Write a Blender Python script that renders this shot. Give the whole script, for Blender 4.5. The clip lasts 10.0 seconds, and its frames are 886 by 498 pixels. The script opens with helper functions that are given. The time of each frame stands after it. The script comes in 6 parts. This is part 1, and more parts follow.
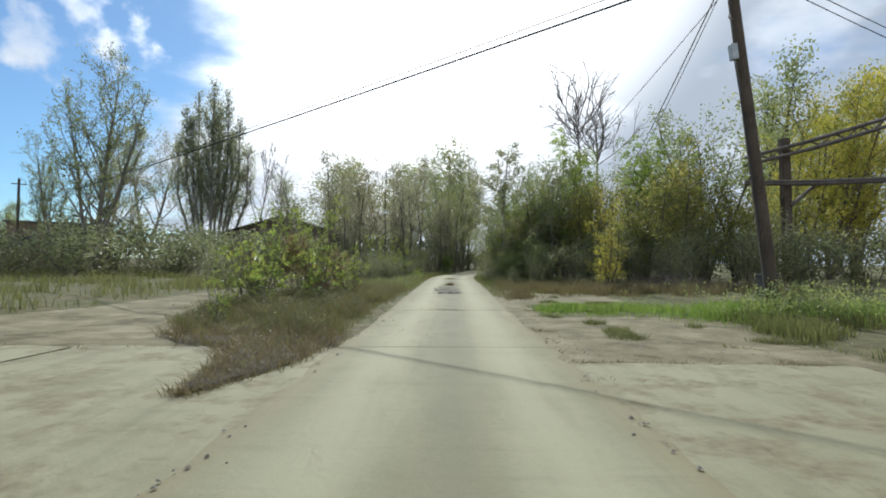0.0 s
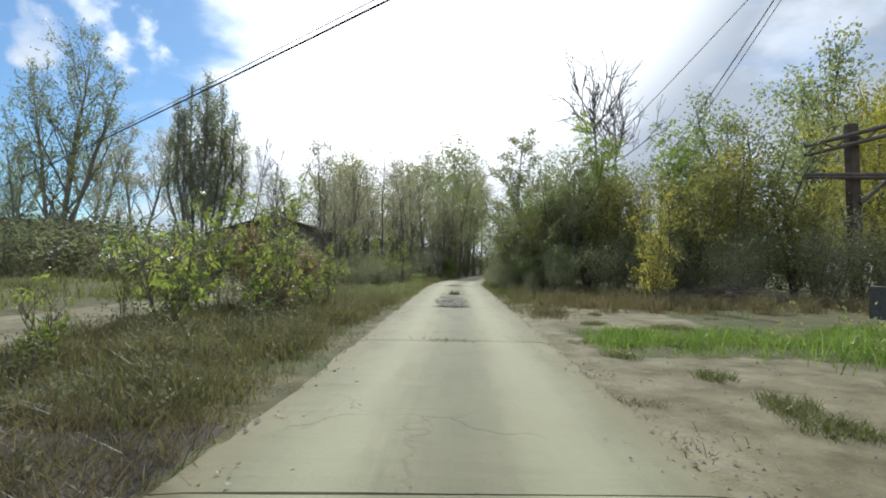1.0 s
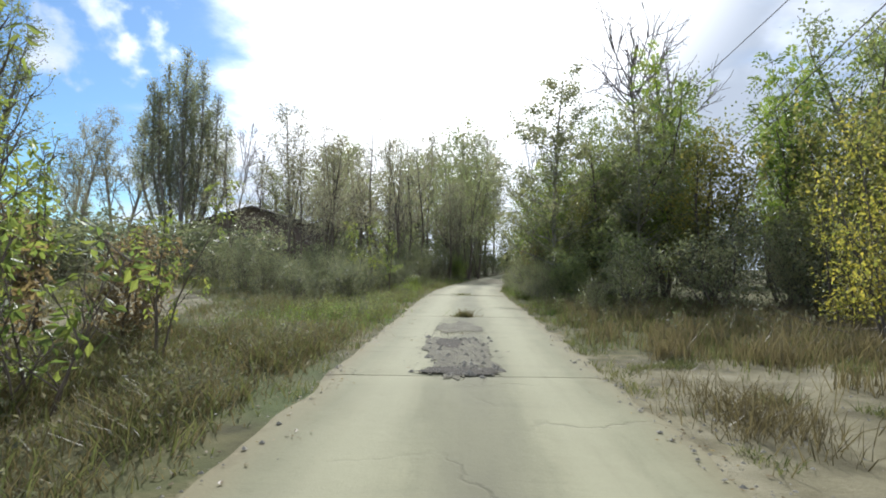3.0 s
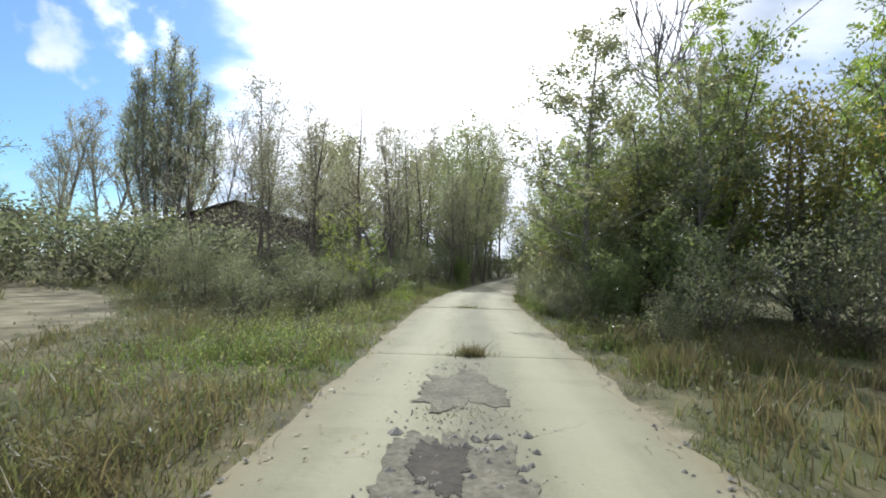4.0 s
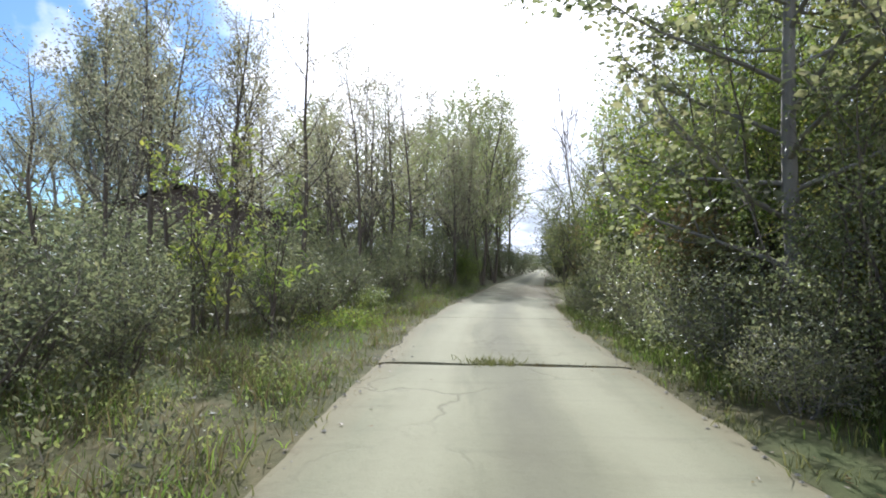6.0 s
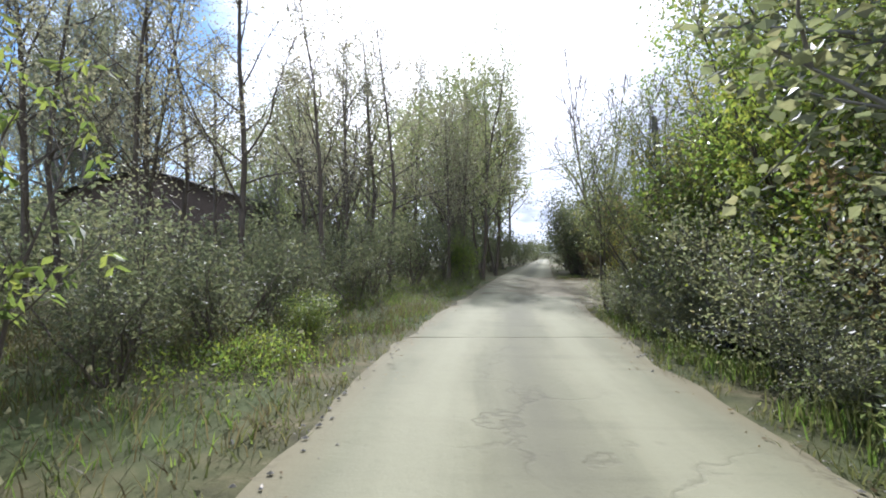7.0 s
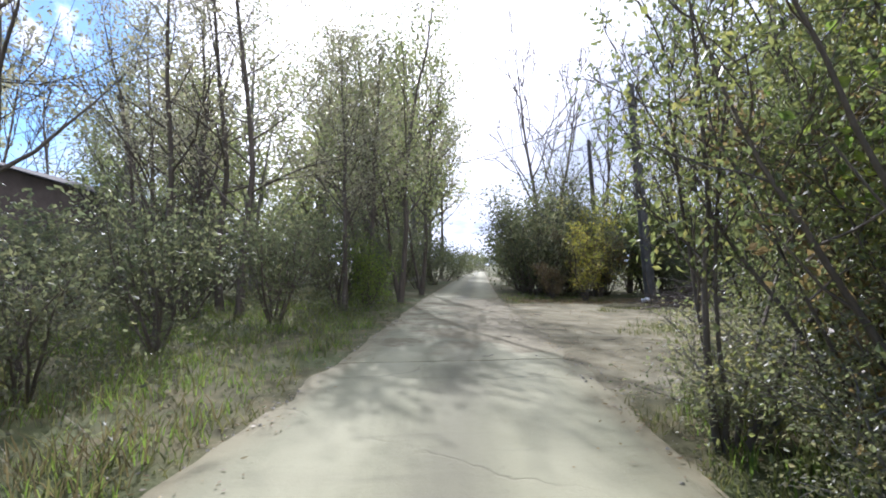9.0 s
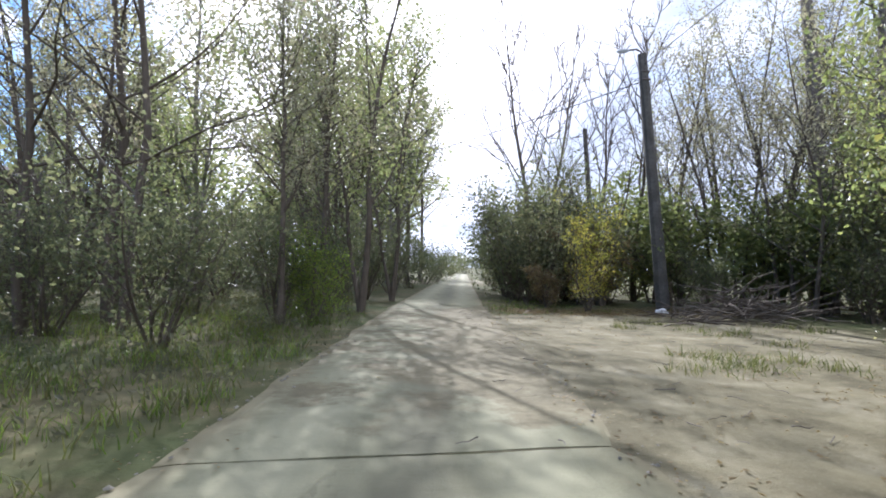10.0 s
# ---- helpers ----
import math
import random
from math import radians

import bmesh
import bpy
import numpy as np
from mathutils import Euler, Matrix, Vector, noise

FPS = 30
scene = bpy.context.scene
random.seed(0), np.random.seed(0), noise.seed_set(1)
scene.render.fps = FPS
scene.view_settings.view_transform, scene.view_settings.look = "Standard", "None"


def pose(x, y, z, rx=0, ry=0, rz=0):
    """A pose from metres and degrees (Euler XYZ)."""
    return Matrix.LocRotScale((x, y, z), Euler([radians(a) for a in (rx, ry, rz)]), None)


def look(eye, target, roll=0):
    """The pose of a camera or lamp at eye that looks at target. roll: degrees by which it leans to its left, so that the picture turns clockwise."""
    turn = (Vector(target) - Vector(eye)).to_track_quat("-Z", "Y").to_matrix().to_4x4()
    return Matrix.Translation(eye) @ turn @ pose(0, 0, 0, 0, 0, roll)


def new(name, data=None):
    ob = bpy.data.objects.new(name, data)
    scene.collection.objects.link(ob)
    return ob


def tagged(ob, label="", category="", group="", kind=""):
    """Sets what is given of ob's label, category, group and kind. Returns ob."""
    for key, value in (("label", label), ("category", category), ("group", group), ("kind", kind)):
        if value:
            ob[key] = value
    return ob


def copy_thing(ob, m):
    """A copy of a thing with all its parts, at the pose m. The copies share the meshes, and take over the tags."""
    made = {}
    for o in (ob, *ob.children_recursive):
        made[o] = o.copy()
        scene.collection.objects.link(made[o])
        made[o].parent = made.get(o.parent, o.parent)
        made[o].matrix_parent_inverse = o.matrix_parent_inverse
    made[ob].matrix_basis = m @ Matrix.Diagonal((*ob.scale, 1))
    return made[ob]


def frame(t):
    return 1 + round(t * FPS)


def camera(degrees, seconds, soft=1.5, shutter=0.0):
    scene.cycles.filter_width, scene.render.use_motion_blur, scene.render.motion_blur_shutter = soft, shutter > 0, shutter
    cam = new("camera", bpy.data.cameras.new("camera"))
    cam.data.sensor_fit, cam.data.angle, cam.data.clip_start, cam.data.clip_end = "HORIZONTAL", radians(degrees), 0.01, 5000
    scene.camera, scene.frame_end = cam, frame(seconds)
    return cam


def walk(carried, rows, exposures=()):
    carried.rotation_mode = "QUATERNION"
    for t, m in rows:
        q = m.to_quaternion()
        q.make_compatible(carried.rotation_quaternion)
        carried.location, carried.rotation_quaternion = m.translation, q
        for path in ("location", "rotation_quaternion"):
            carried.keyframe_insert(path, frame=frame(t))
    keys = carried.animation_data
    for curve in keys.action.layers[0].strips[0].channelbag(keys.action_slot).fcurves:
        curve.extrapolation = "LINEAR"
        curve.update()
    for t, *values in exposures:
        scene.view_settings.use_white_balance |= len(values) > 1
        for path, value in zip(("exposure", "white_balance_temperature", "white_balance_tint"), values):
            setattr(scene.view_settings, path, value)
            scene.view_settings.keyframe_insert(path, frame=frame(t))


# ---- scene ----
cam = camera(80.0, 10.0, soft=1.85)
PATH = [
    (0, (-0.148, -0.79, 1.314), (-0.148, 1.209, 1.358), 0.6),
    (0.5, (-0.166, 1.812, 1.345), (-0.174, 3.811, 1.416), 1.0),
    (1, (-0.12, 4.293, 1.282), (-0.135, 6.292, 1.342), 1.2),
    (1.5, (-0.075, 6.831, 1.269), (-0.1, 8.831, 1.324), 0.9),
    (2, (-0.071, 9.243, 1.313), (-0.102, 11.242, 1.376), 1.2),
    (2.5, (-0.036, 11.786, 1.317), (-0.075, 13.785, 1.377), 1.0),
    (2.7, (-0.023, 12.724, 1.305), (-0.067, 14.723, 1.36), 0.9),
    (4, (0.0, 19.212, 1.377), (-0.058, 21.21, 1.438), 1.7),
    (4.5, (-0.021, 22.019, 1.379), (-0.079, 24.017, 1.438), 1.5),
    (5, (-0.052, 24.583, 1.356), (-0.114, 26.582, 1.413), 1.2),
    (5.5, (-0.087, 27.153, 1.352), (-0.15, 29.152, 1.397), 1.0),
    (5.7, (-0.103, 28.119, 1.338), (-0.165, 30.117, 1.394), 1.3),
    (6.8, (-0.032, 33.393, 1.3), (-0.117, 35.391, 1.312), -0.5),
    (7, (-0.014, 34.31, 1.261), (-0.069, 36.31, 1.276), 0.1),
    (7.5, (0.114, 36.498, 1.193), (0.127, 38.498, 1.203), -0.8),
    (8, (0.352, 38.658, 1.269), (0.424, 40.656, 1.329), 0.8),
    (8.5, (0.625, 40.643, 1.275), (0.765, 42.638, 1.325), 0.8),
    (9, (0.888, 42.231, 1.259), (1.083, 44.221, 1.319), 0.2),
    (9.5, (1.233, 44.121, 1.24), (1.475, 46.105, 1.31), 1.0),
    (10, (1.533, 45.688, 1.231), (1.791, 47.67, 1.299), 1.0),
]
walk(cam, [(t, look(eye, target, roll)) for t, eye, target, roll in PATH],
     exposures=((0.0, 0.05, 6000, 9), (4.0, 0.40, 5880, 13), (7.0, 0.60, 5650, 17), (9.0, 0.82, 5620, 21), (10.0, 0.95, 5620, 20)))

# ---- light ----
SUN_AZ, SUN_EL = -6.0, 37.0          # degrees from +Y towards +X, and above the horizon
sa, se = radians(SUN_AZ), radians(SUN_EL)
SUN_DIR = Vector((math.sin(sa) * math.cos(se), math.cos(sa) * math.cos(se), math.sin(se)))

sun = new("sun", bpy.data.lights.new("sun", "SUN"))
sun.data.energy, sun.data.angle, sun.data.color = 4.3, radians(0.6), (1.0, 0.96, 0.86)
sun.matrix_basis = look(SUN_DIR * 200, (0, 0, 0))


def make_world():
    w = bpy.data.worlds.new("sky")
    w.use_nodes = True
    scene.world = w
    nt = w.node_tree
    nt.nodes.clear()
    N = nt.nodes.new

    def L(a, b):
        nt.links.new(a, b)

    def math_node(op, a, b=None):
        n = N("ShaderNodeMath")
        n.operation = op
        n.use_clamp = False
        for i, v in enumerate((a, b)):
            if v is None:
                continue
            if isinstance(v, (int, float)):
                n.inputs[i].default_value = v
            else:
                L(v, n.inputs[i])
        return n.outputs[0]

    def step_node(v, a, b, lo=0.0, hi=1.0):
        n = N("ShaderNodeMapRange")
        n.interpolation_type = "SMOOTHSTEP"
        L(v, n.inputs[0])
        for i, x in zip((1, 2, 3, 4), (a, b, lo, hi)):
            n.inputs[i].default_value = x
        return n.outputs[0]

    sky = N("ShaderNodeTexSky")
    sky.sky_type = "NISHITA"
    sky.sun_disc = False
    sky.sun_elevation, sky.sun_rotation = se, sa
    sky.air_density, sky.dust_density, sky.ozone_density = 1.0, 0.25, 3.0
    skym = N("ShaderNodeVectorMath")
    skym.operation = "SCALE"
    tint = N("ShaderNodeVectorMath")
    tint.operation = "MULTIPLY"
    L(sky.outputs[0], tint.inputs[0])
    tint.inputs[1].default_value = (0.72, 1.0, 1.12)
    L(tint.outputs[0], skym.inputs[0])
    skym.inputs["Scale"].default_value = 0.092

    co = N("ShaderNodeTexCoord").outputs["Generated"]
    sep = N("ShaderNodeSeparateXYZ")
    L(co, sep.inputs[0])
    # cloud deck: directions laid on a plane overhead
    zz = math_node("MAXIMUM", sep.outputs[2], 0.0)
    zz = math_node("ADD", zz, 0.22)
    flat = N("ShaderNodeCombineXYZ")
    L(math_node("DIVIDE", sep.outputs[0], zz), flat.inputs[0])
    L(math_node("DIVIDE", sep.outputs[1], zz), flat.inputs[1])
    n1 = N("ShaderNodeTexNoise")
    n1.inputs["Scale"].default_value, n1.inputs["Detail"].default_value, n1.inputs["Roughness"].default_value = 1.1, 8.0, 0.55
    L(flat.outputs[0], n1.inputs["Vector"])
    n2 = N("ShaderNodeTexNoise")
    n2.inputs["Scale"].default_value, n2.inputs["Detail"].default_value = 2.6, 7.0
    L(flat.outputs[0], n2.inputs["Vector"])
    # nearness to the sun
    dot = N("ShaderNodeVectorMath")
    dot.operation = "DOT_PRODUCT"
    L(co, dot.inputs[0])
    dot.inputs[1].default_value = SUN_DIR
    near = step_node(dot.outputs["Value"], 0.82, 0.95)
    wide = step_node(dot.outputs["Value"], 0.2, 0.97)
    # clear sky opens away to the west of the sun, more cloud to the east
    side = step_node(sep.outputs[0], -0.50, -0.15)
    cover = math_node("ADD", math_node("MULTIPLY", n1.outputs[0], 1.0), math_node("MULTIPLY", side, 0.30))
    cover = math_node("ADD", cover, math_node("MULTIPLY", near, 0.07))
    low = step_node(sep.outputs[2], 0.30, 0.02)
    cover = math_node("ADD", cover, math_node("MULTIPLY", low, 0.10))
    lone = N("ShaderNodeVectorMath")
    lone.operation = "DOT_PRODUCT"
    wisp = N("ShaderNodeVectorMath")
    wisp.operation = "SCALE"
    n3 = N("ShaderNodeTexNoise")
    n3.inputs["Scale"].default_value, n3.inputs["Detail"].default_value = 16.0, 5.0
    L(co, n3.inputs["Vector"])
    L(n3.outputs["Color"], wisp.inputs[0])
    wisp.inputs["Scale"].default_value = 0.02
    bent = N("ShaderNodeVectorMath")
    bent.operation = "ADD"
    L(co, bent.inputs[0])
    L(wisp.outputs[0], bent.inputs[1])
    L(bent.outputs[0], lone.inputs[0])
    lone.inputs[1].default_value = Vector((-0.548, 0.773, 0.342)).normalized()
    cover = math_node("ADD", cover, math_node("MULTIPLY", step_node(lone.outputs["Value"], 0.9985, 1.0075), 0.27))
    cloud = step_node(cover, 0.52, 0.74)
    # cloud colour: bright near the sun, grey-blue bellies away from it
    east = step_node(sep.outputs[0], 0.04, 0.40)
    belly = step_node(math_node("ADD", n2.outputs[0], math_node("MULTIPLY", east, 0.18)), 0.47, 0.66)
    lit = N("ShaderNodeMix")
    lit.data_type = "RGBA"
    L(belly, lit.inputs[0])
    # unseen clouds opposite the sun, raised as fill for the shaded sides of plants
    front = step_node(dot.outputs["Value"], 0.35, -0.5)
    bright = N("ShaderNodeMix")
    bright.data_type = "RGBA"
    L(front, bright.inputs[0])
    bright.inputs[6].default_value = (0.8, 0.84, 0.89, 1)
    bright.inputs[7].default_value = (1.9, 1.9, 1.87, 1)
    L(bright.outputs[2], lit.inputs[6])
    lit.inputs[7].default_value = (0.45, 0.5, 0.56, 1)
    glow = N("ShaderNodeMix")
    glow.data_type = "RGBA"
    L(near, glow.inputs[0])
    L(lit.outputs[2], glow.inputs[6])
    glow.inputs[7].default_value = (1.9, 1.86, 1.8, 1)
    mix = N("ShaderNodeMix")
    mix.data_type = "RGBA"
    L(cloud, mix.inputs[0])
    L(skym.outputs[0], mix.inputs[6])
    L(glow.outputs[2], mix.inputs[7])
    # thin haze glow round the sun over everything
    haze = N("ShaderNodeMix")
    haze.data_type = "RGBA"
    haze.blend_type = "ADD"
    L(math_node("MULTIPLY", wide, 0.18), haze.inputs[0])
    L(mix.outputs[2], haze.inputs[6])
    haze.inputs[7].default_value = (0.55, 0.56, 0.58, 1)
    bg = N("ShaderNodeBackground")
    L(haze.outputs[2], bg.inputs[0])
    bg.inputs[1].default_value = 0.9
    out = N("ShaderNodeOutputWorld")
    L(bg.outputs[0], out.inputs[0])


make_world()


# ---- materials ----
class Mat:
    """A small wrapper to wire node materials."""

    def __init__(self, name):
        self.m = bpy.data.materials.new(name)
        self.m.use_nodes = True
        self.nt = self.m.node_tree
        self.nt.nodes.clear()
        self.out = self.nt.nodes.new("ShaderNodeOutputMaterial")

    def n(self, kind, **kw):
        nd = self.nt.nodes.new(kind)
        for k, v in kw.items():
            setattr(nd, k, v)
        return nd

    def link(self, a, b):
        self.nt.links.new(a, b)

    def coord(self, what="Object", scale=None):
        c = self.n("ShaderNodeTexCoord").outputs[what]
        if scale is None:
            return c
        mp = self.n("ShaderNodeMapping")
        mp.inputs["Scale"].default_value = scale
        self.link(c, mp.inputs[0])
        return mp.outputs[0]

    def noise(self, vec, scale, detail=4.0, rough=0.55):
        nd = self.n("ShaderNodeTexNoise")
        nd.inputs["Scale"].default_value, nd.inputs["Detail"].default_value, nd.inputs["Roughness"].default_value = scale, detail, rough
        self.link(vec, nd.inputs["Vector"])
        return nd.outputs[0]

    def ramp(self, fac, stops):
        nd = self.n("ShaderNodeValToRGB")
        e = nd.color_ramp.elements
        while len(e) < len(stops):
            e.new(0.5)
        for el, (p, c) in zip(e, stops):
            el.position, el.color = p, (*c, 1) if len(c) == 3 else c
        self.link(fac, nd.inputs[0])
        return nd.outputs[0]

    def mix(self, fac, a, b, blend="MIX"):
        nd = self.n("ShaderNodeMix", data_type="RGBA", blend_type=blend)
        for sock, v in ((nd.inputs[0], fac), (nd.inputs[6], a), (nd.inputs[7], b)):
            if isinstance(v, (int, float)):
                sock.default_value = v
            elif isinstance(v, tuple):
                sock.default_value = (*v, 1)
            else:
                self.link(v, sock)
        return nd.outputs[2]

    def math(self, op, a, b=0.0):
        nd = self.n("ShaderNodeMath", operation=op)
        for i, v in enumerate((a, b)):
            if isinstance(v, (int, float)):
                nd.inputs[i].default_value = v
            else:
                self.link(v, nd.inputs[i])
        return nd.outputs[0]

    def range(self, v, a, b, lo=0.0, hi=1.0):
        nd = self.n("ShaderNodeMapRange")
        self.link(v, nd.inputs[0])
        for i, x in zip((1, 2, 3, 4), (a, b, lo, hi)):
            nd.inputs[i].default_value = x
        return nd.outputs[0]

    def bump(self, height, strength, dist=0.02):
        nd = self.n("ShaderNodeBump")
        nd.inputs["Strength"].default_value, nd.inputs["Distance"].default_value = strength, dist
        self.link(height, nd.inputs["Height"])
        return nd.outputs[0]

    def surface(self, color, rough=0.8, normal=None, metal=0.0, spec=0.4):
        p = self.n("ShaderNodeBsdfPrincipled")
        for key, v in (("Base Color", color), ("Roughness", rough), ("Metallic", metal), ("Specular IOR Level", spec)):
            if isinstance(v, (int, float)):
                p.inputs[key].default_value = v
            elif isinstance(v, tuple):
                p.inputs[key].default_value = (*v, 1)
            else:
                self.link(v, p.inputs[key])
        if normal is not None:
            self.link(normal, p.inputs["Normal"])
        self.link(p.outputs[0], self.out.inputs[0])
        return self.m


def leaf_material(name, stops, through_col=1.55, gloss=0.38):
    """Leaves: each leaf takes its own tint; light passes through."""
    q = Mat(name)
    # all stops pulled a little towards grey: windscreen haze put into the leaf colour
    stops = [(p, tuple(0.93 * v + 0.07 * sum(c) / 3 * k for v, k in zip(c, (1.08, 1.08, 1.02)))) for p, c in stops]
    geo = q.n("ShaderNodeNewGeometry")
    rnd = geo.outputs["Random Per Island"]
    per = q.n("ShaderNodeObjectInfo").outputs["Random"]
    patch = q.noise(q.coord("Object"), 0.55, 2.0)
    f = q.math("ADD", q.math("MULTIPLY", rnd, 0.55), q.math("ADD", q.math("MULTIPLY", patch, 0.6), q.math("MULTIPLY", per, 0.18)))
    f = q.math("SUBTRACT", f, 0.18)
    col = q.ramp(f, stops)
    p = q.n("ShaderNodeBsdfPrincipled")
    q.link(col, p.inputs["Base Color"])
    p.inputs["Roughness"].default_value = 0.42
    p.inputs["Specular IOR Level"].default_value = gloss
    tr = q.n("ShaderNodeBsdfTranslucent")
    warm = q.mix(1.0, col, (through_col * 1.22, through_col * 1.26, through_col * 1.02), "MULTIPLY")
    q.link(warm, tr.inputs[0])
    ms = q.n("ShaderNodeMixShader")
    ms.inputs[0].default_value = 0.56
    q.link(p.outputs[0], ms.inputs[1])
    q.link(tr.outputs[0], ms.inputs[2])
    q.link(ms.outputs[0], q.out.inputs[0])
    return q.m


def even(cols):
    return [(i / (len(cols) - 1), c) for i, c in enumerate(cols)]


LEAF_GREEN = leaf_material("leaf_green", even([(0.085, 0.108, 0.05), (0.125, 0.152, 0.06), (0.18, 0.2, 0.07), (0.27, 0.25, 0.09)]))
LEAF_BRIGHT = leaf_material("leaf_bright", even([(0.06, 0.10, 0.025), (0.11, 0.165, 0.03), (0.19, 0.225, 0.035), (0.31, 0.27, 0.045)]), 1.6)
LEAF_YELLOW = leaf_material("leaf_yellow", even([(0.10, 0.13, 0.03), (0.19, 0.2, 0.035), (0.32, 0.275, 0.04), (0.46, 0.34, 0.05)]))
LEAF_DARK = leaf_material("leaf_dark", even([(0.068, 0.08, 0.048), (0.094, 0.106, 0.06), (0.122, 0.126, 0.068), (0.18, 0.16, 0.088)]), 1.7, 0.22)
LEAF_DULL = leaf_material("leaf_dull", even([(0.09, 0.102, 0.06), (0.126, 0.14, 0.073), (0.172, 0.168, 0.09), (0.235, 0.195, 0.112)]), 1.7, 0.8)
LEAF_GREY = leaf_material("leaf_grey", even([(0.138, 0.134, 0.102), (0.178, 0.172, 0.122), (0.228, 0.21, 0.145), (0.29, 0.235, 0.162)]), 1.6, 0.6)
LEAF_POPLAR = leaf_material("leaf_poplar", even([(0.125, 0.142, 0.098), (0.165, 0.182, 0.118), (0.21, 0.215, 0.138), (0.265, 0.235, 0.155)]), 1.75, 0.6)
LEAF_GOLD = leaf_material("leaf_gold", even([(0.075, 0.09, 0.032), (0.12, 0.13, 0.038), (0.21, 0.185, 0.044), (0.40, 0.29, 0.05)]))
LEAF_SAP = leaf_material("leaf_sap", even([(0.07, 0.105, 0.03), (0.12, 0.158, 0.036), (0.19, 0.208, 0.042), (0.32, 0.275, 0.05)]))
LEAF_OLIVE = leaf_material("leaf_olive", even([(0.065, 0.085, 0.04), (0.105, 0.128, 0.05), (0.16, 0.172, 0.058), (0.28, 0.23, 0.065)]), 1.45, 0.6)
LEAF_BRUSH = leaf_material("leaf_brush", even([(0.072, 0.078, 0.052), (0.1, 0.104, 0.066), (0.13, 0.124, 0.082), (0.178, 0.15, 0.103)]), 1.3, 0.15)
LEAF_PALE = leaf_material("leaf_pale", even([(0.109, 0.132, 0.069), (0.149, 0.178, 0.075), (0.201, 0.213, 0.094), (0.287, 0.241, 0.112)]))
LEAF_RUST = leaf_material("leaf_rust", even([(0.10, 0.075, 0.045), (0.14, 0.10, 0.055), (0.18, 0.13, 0.06), (0.24, 0.19, 0.07)]))
GRASS_GREEN = leaf_material("grass_green", even([(0.065, 0.1, 0.022), (0.09, 0.145, 0.026), (0.13, 0.185, 0.033), (0.195, 0.205, 0.058)]), 1.45, 0.3)
GRASS_OLIVE = leaf_material("grass_olive", even([(0.07, 0.085, 0.03), (0.10, 0.115, 0.04), (0.145, 0.145, 0.055), (0.21, 0.18, 0.085)]), 1.0, 0.3)
GRASS_DRY = leaf_material("grass_dry", even([(0.08, 0.064, 0.034), (0.112, 0.09, 0.046), (0.155, 0.125, 0.066), (0.23, 0.185, 0.105)]), 1.0, 0.3)


def bark_material(name, a, b, scale=6.0):
    q = Mat(name)
    v = q.coord("Object", (scale * 2.2, scale * 2.2, scale * 0.45))
    f = q.noise(v, 1.0, 5.0, 0.65)
    g = q.noise(q.coord("Object"), 0.8, 3.0)
    col = q.mix(q.range(g, 0.35, 0.65), q.ramp(f, [(0.25, tuple(c * 0.55 for c in a)), (0.55, a), (0.8, b)]), b, "MIX")
    col = q.mix(0.55, q.ramp(f, [(0.25, tuple(c * 0.5 for c in a)), (0.6, a), (0.85, b)]), col)
    return q.surface(col, 0.9, q.bump(f, 0.6, 0.03))


BARK = bark_material("bark_brown", (0.10, 0.08, 0.06), (0.20, 0.17, 0.135))
BARK_GREY = bark_material("bark_grey", (0.17, 0.155, 0.13), (0.32, 0.30, 0.26))
BARK_DEAD = bark_material("bark_dead", (0.15, 0.13, 0.115), (0.28, 0.25, 0.22))
POLE_WOOD = bark_material("pole_wood", (0.075, 0.055, 0.04), (0.15, 0.115, 0.085), 9.0)


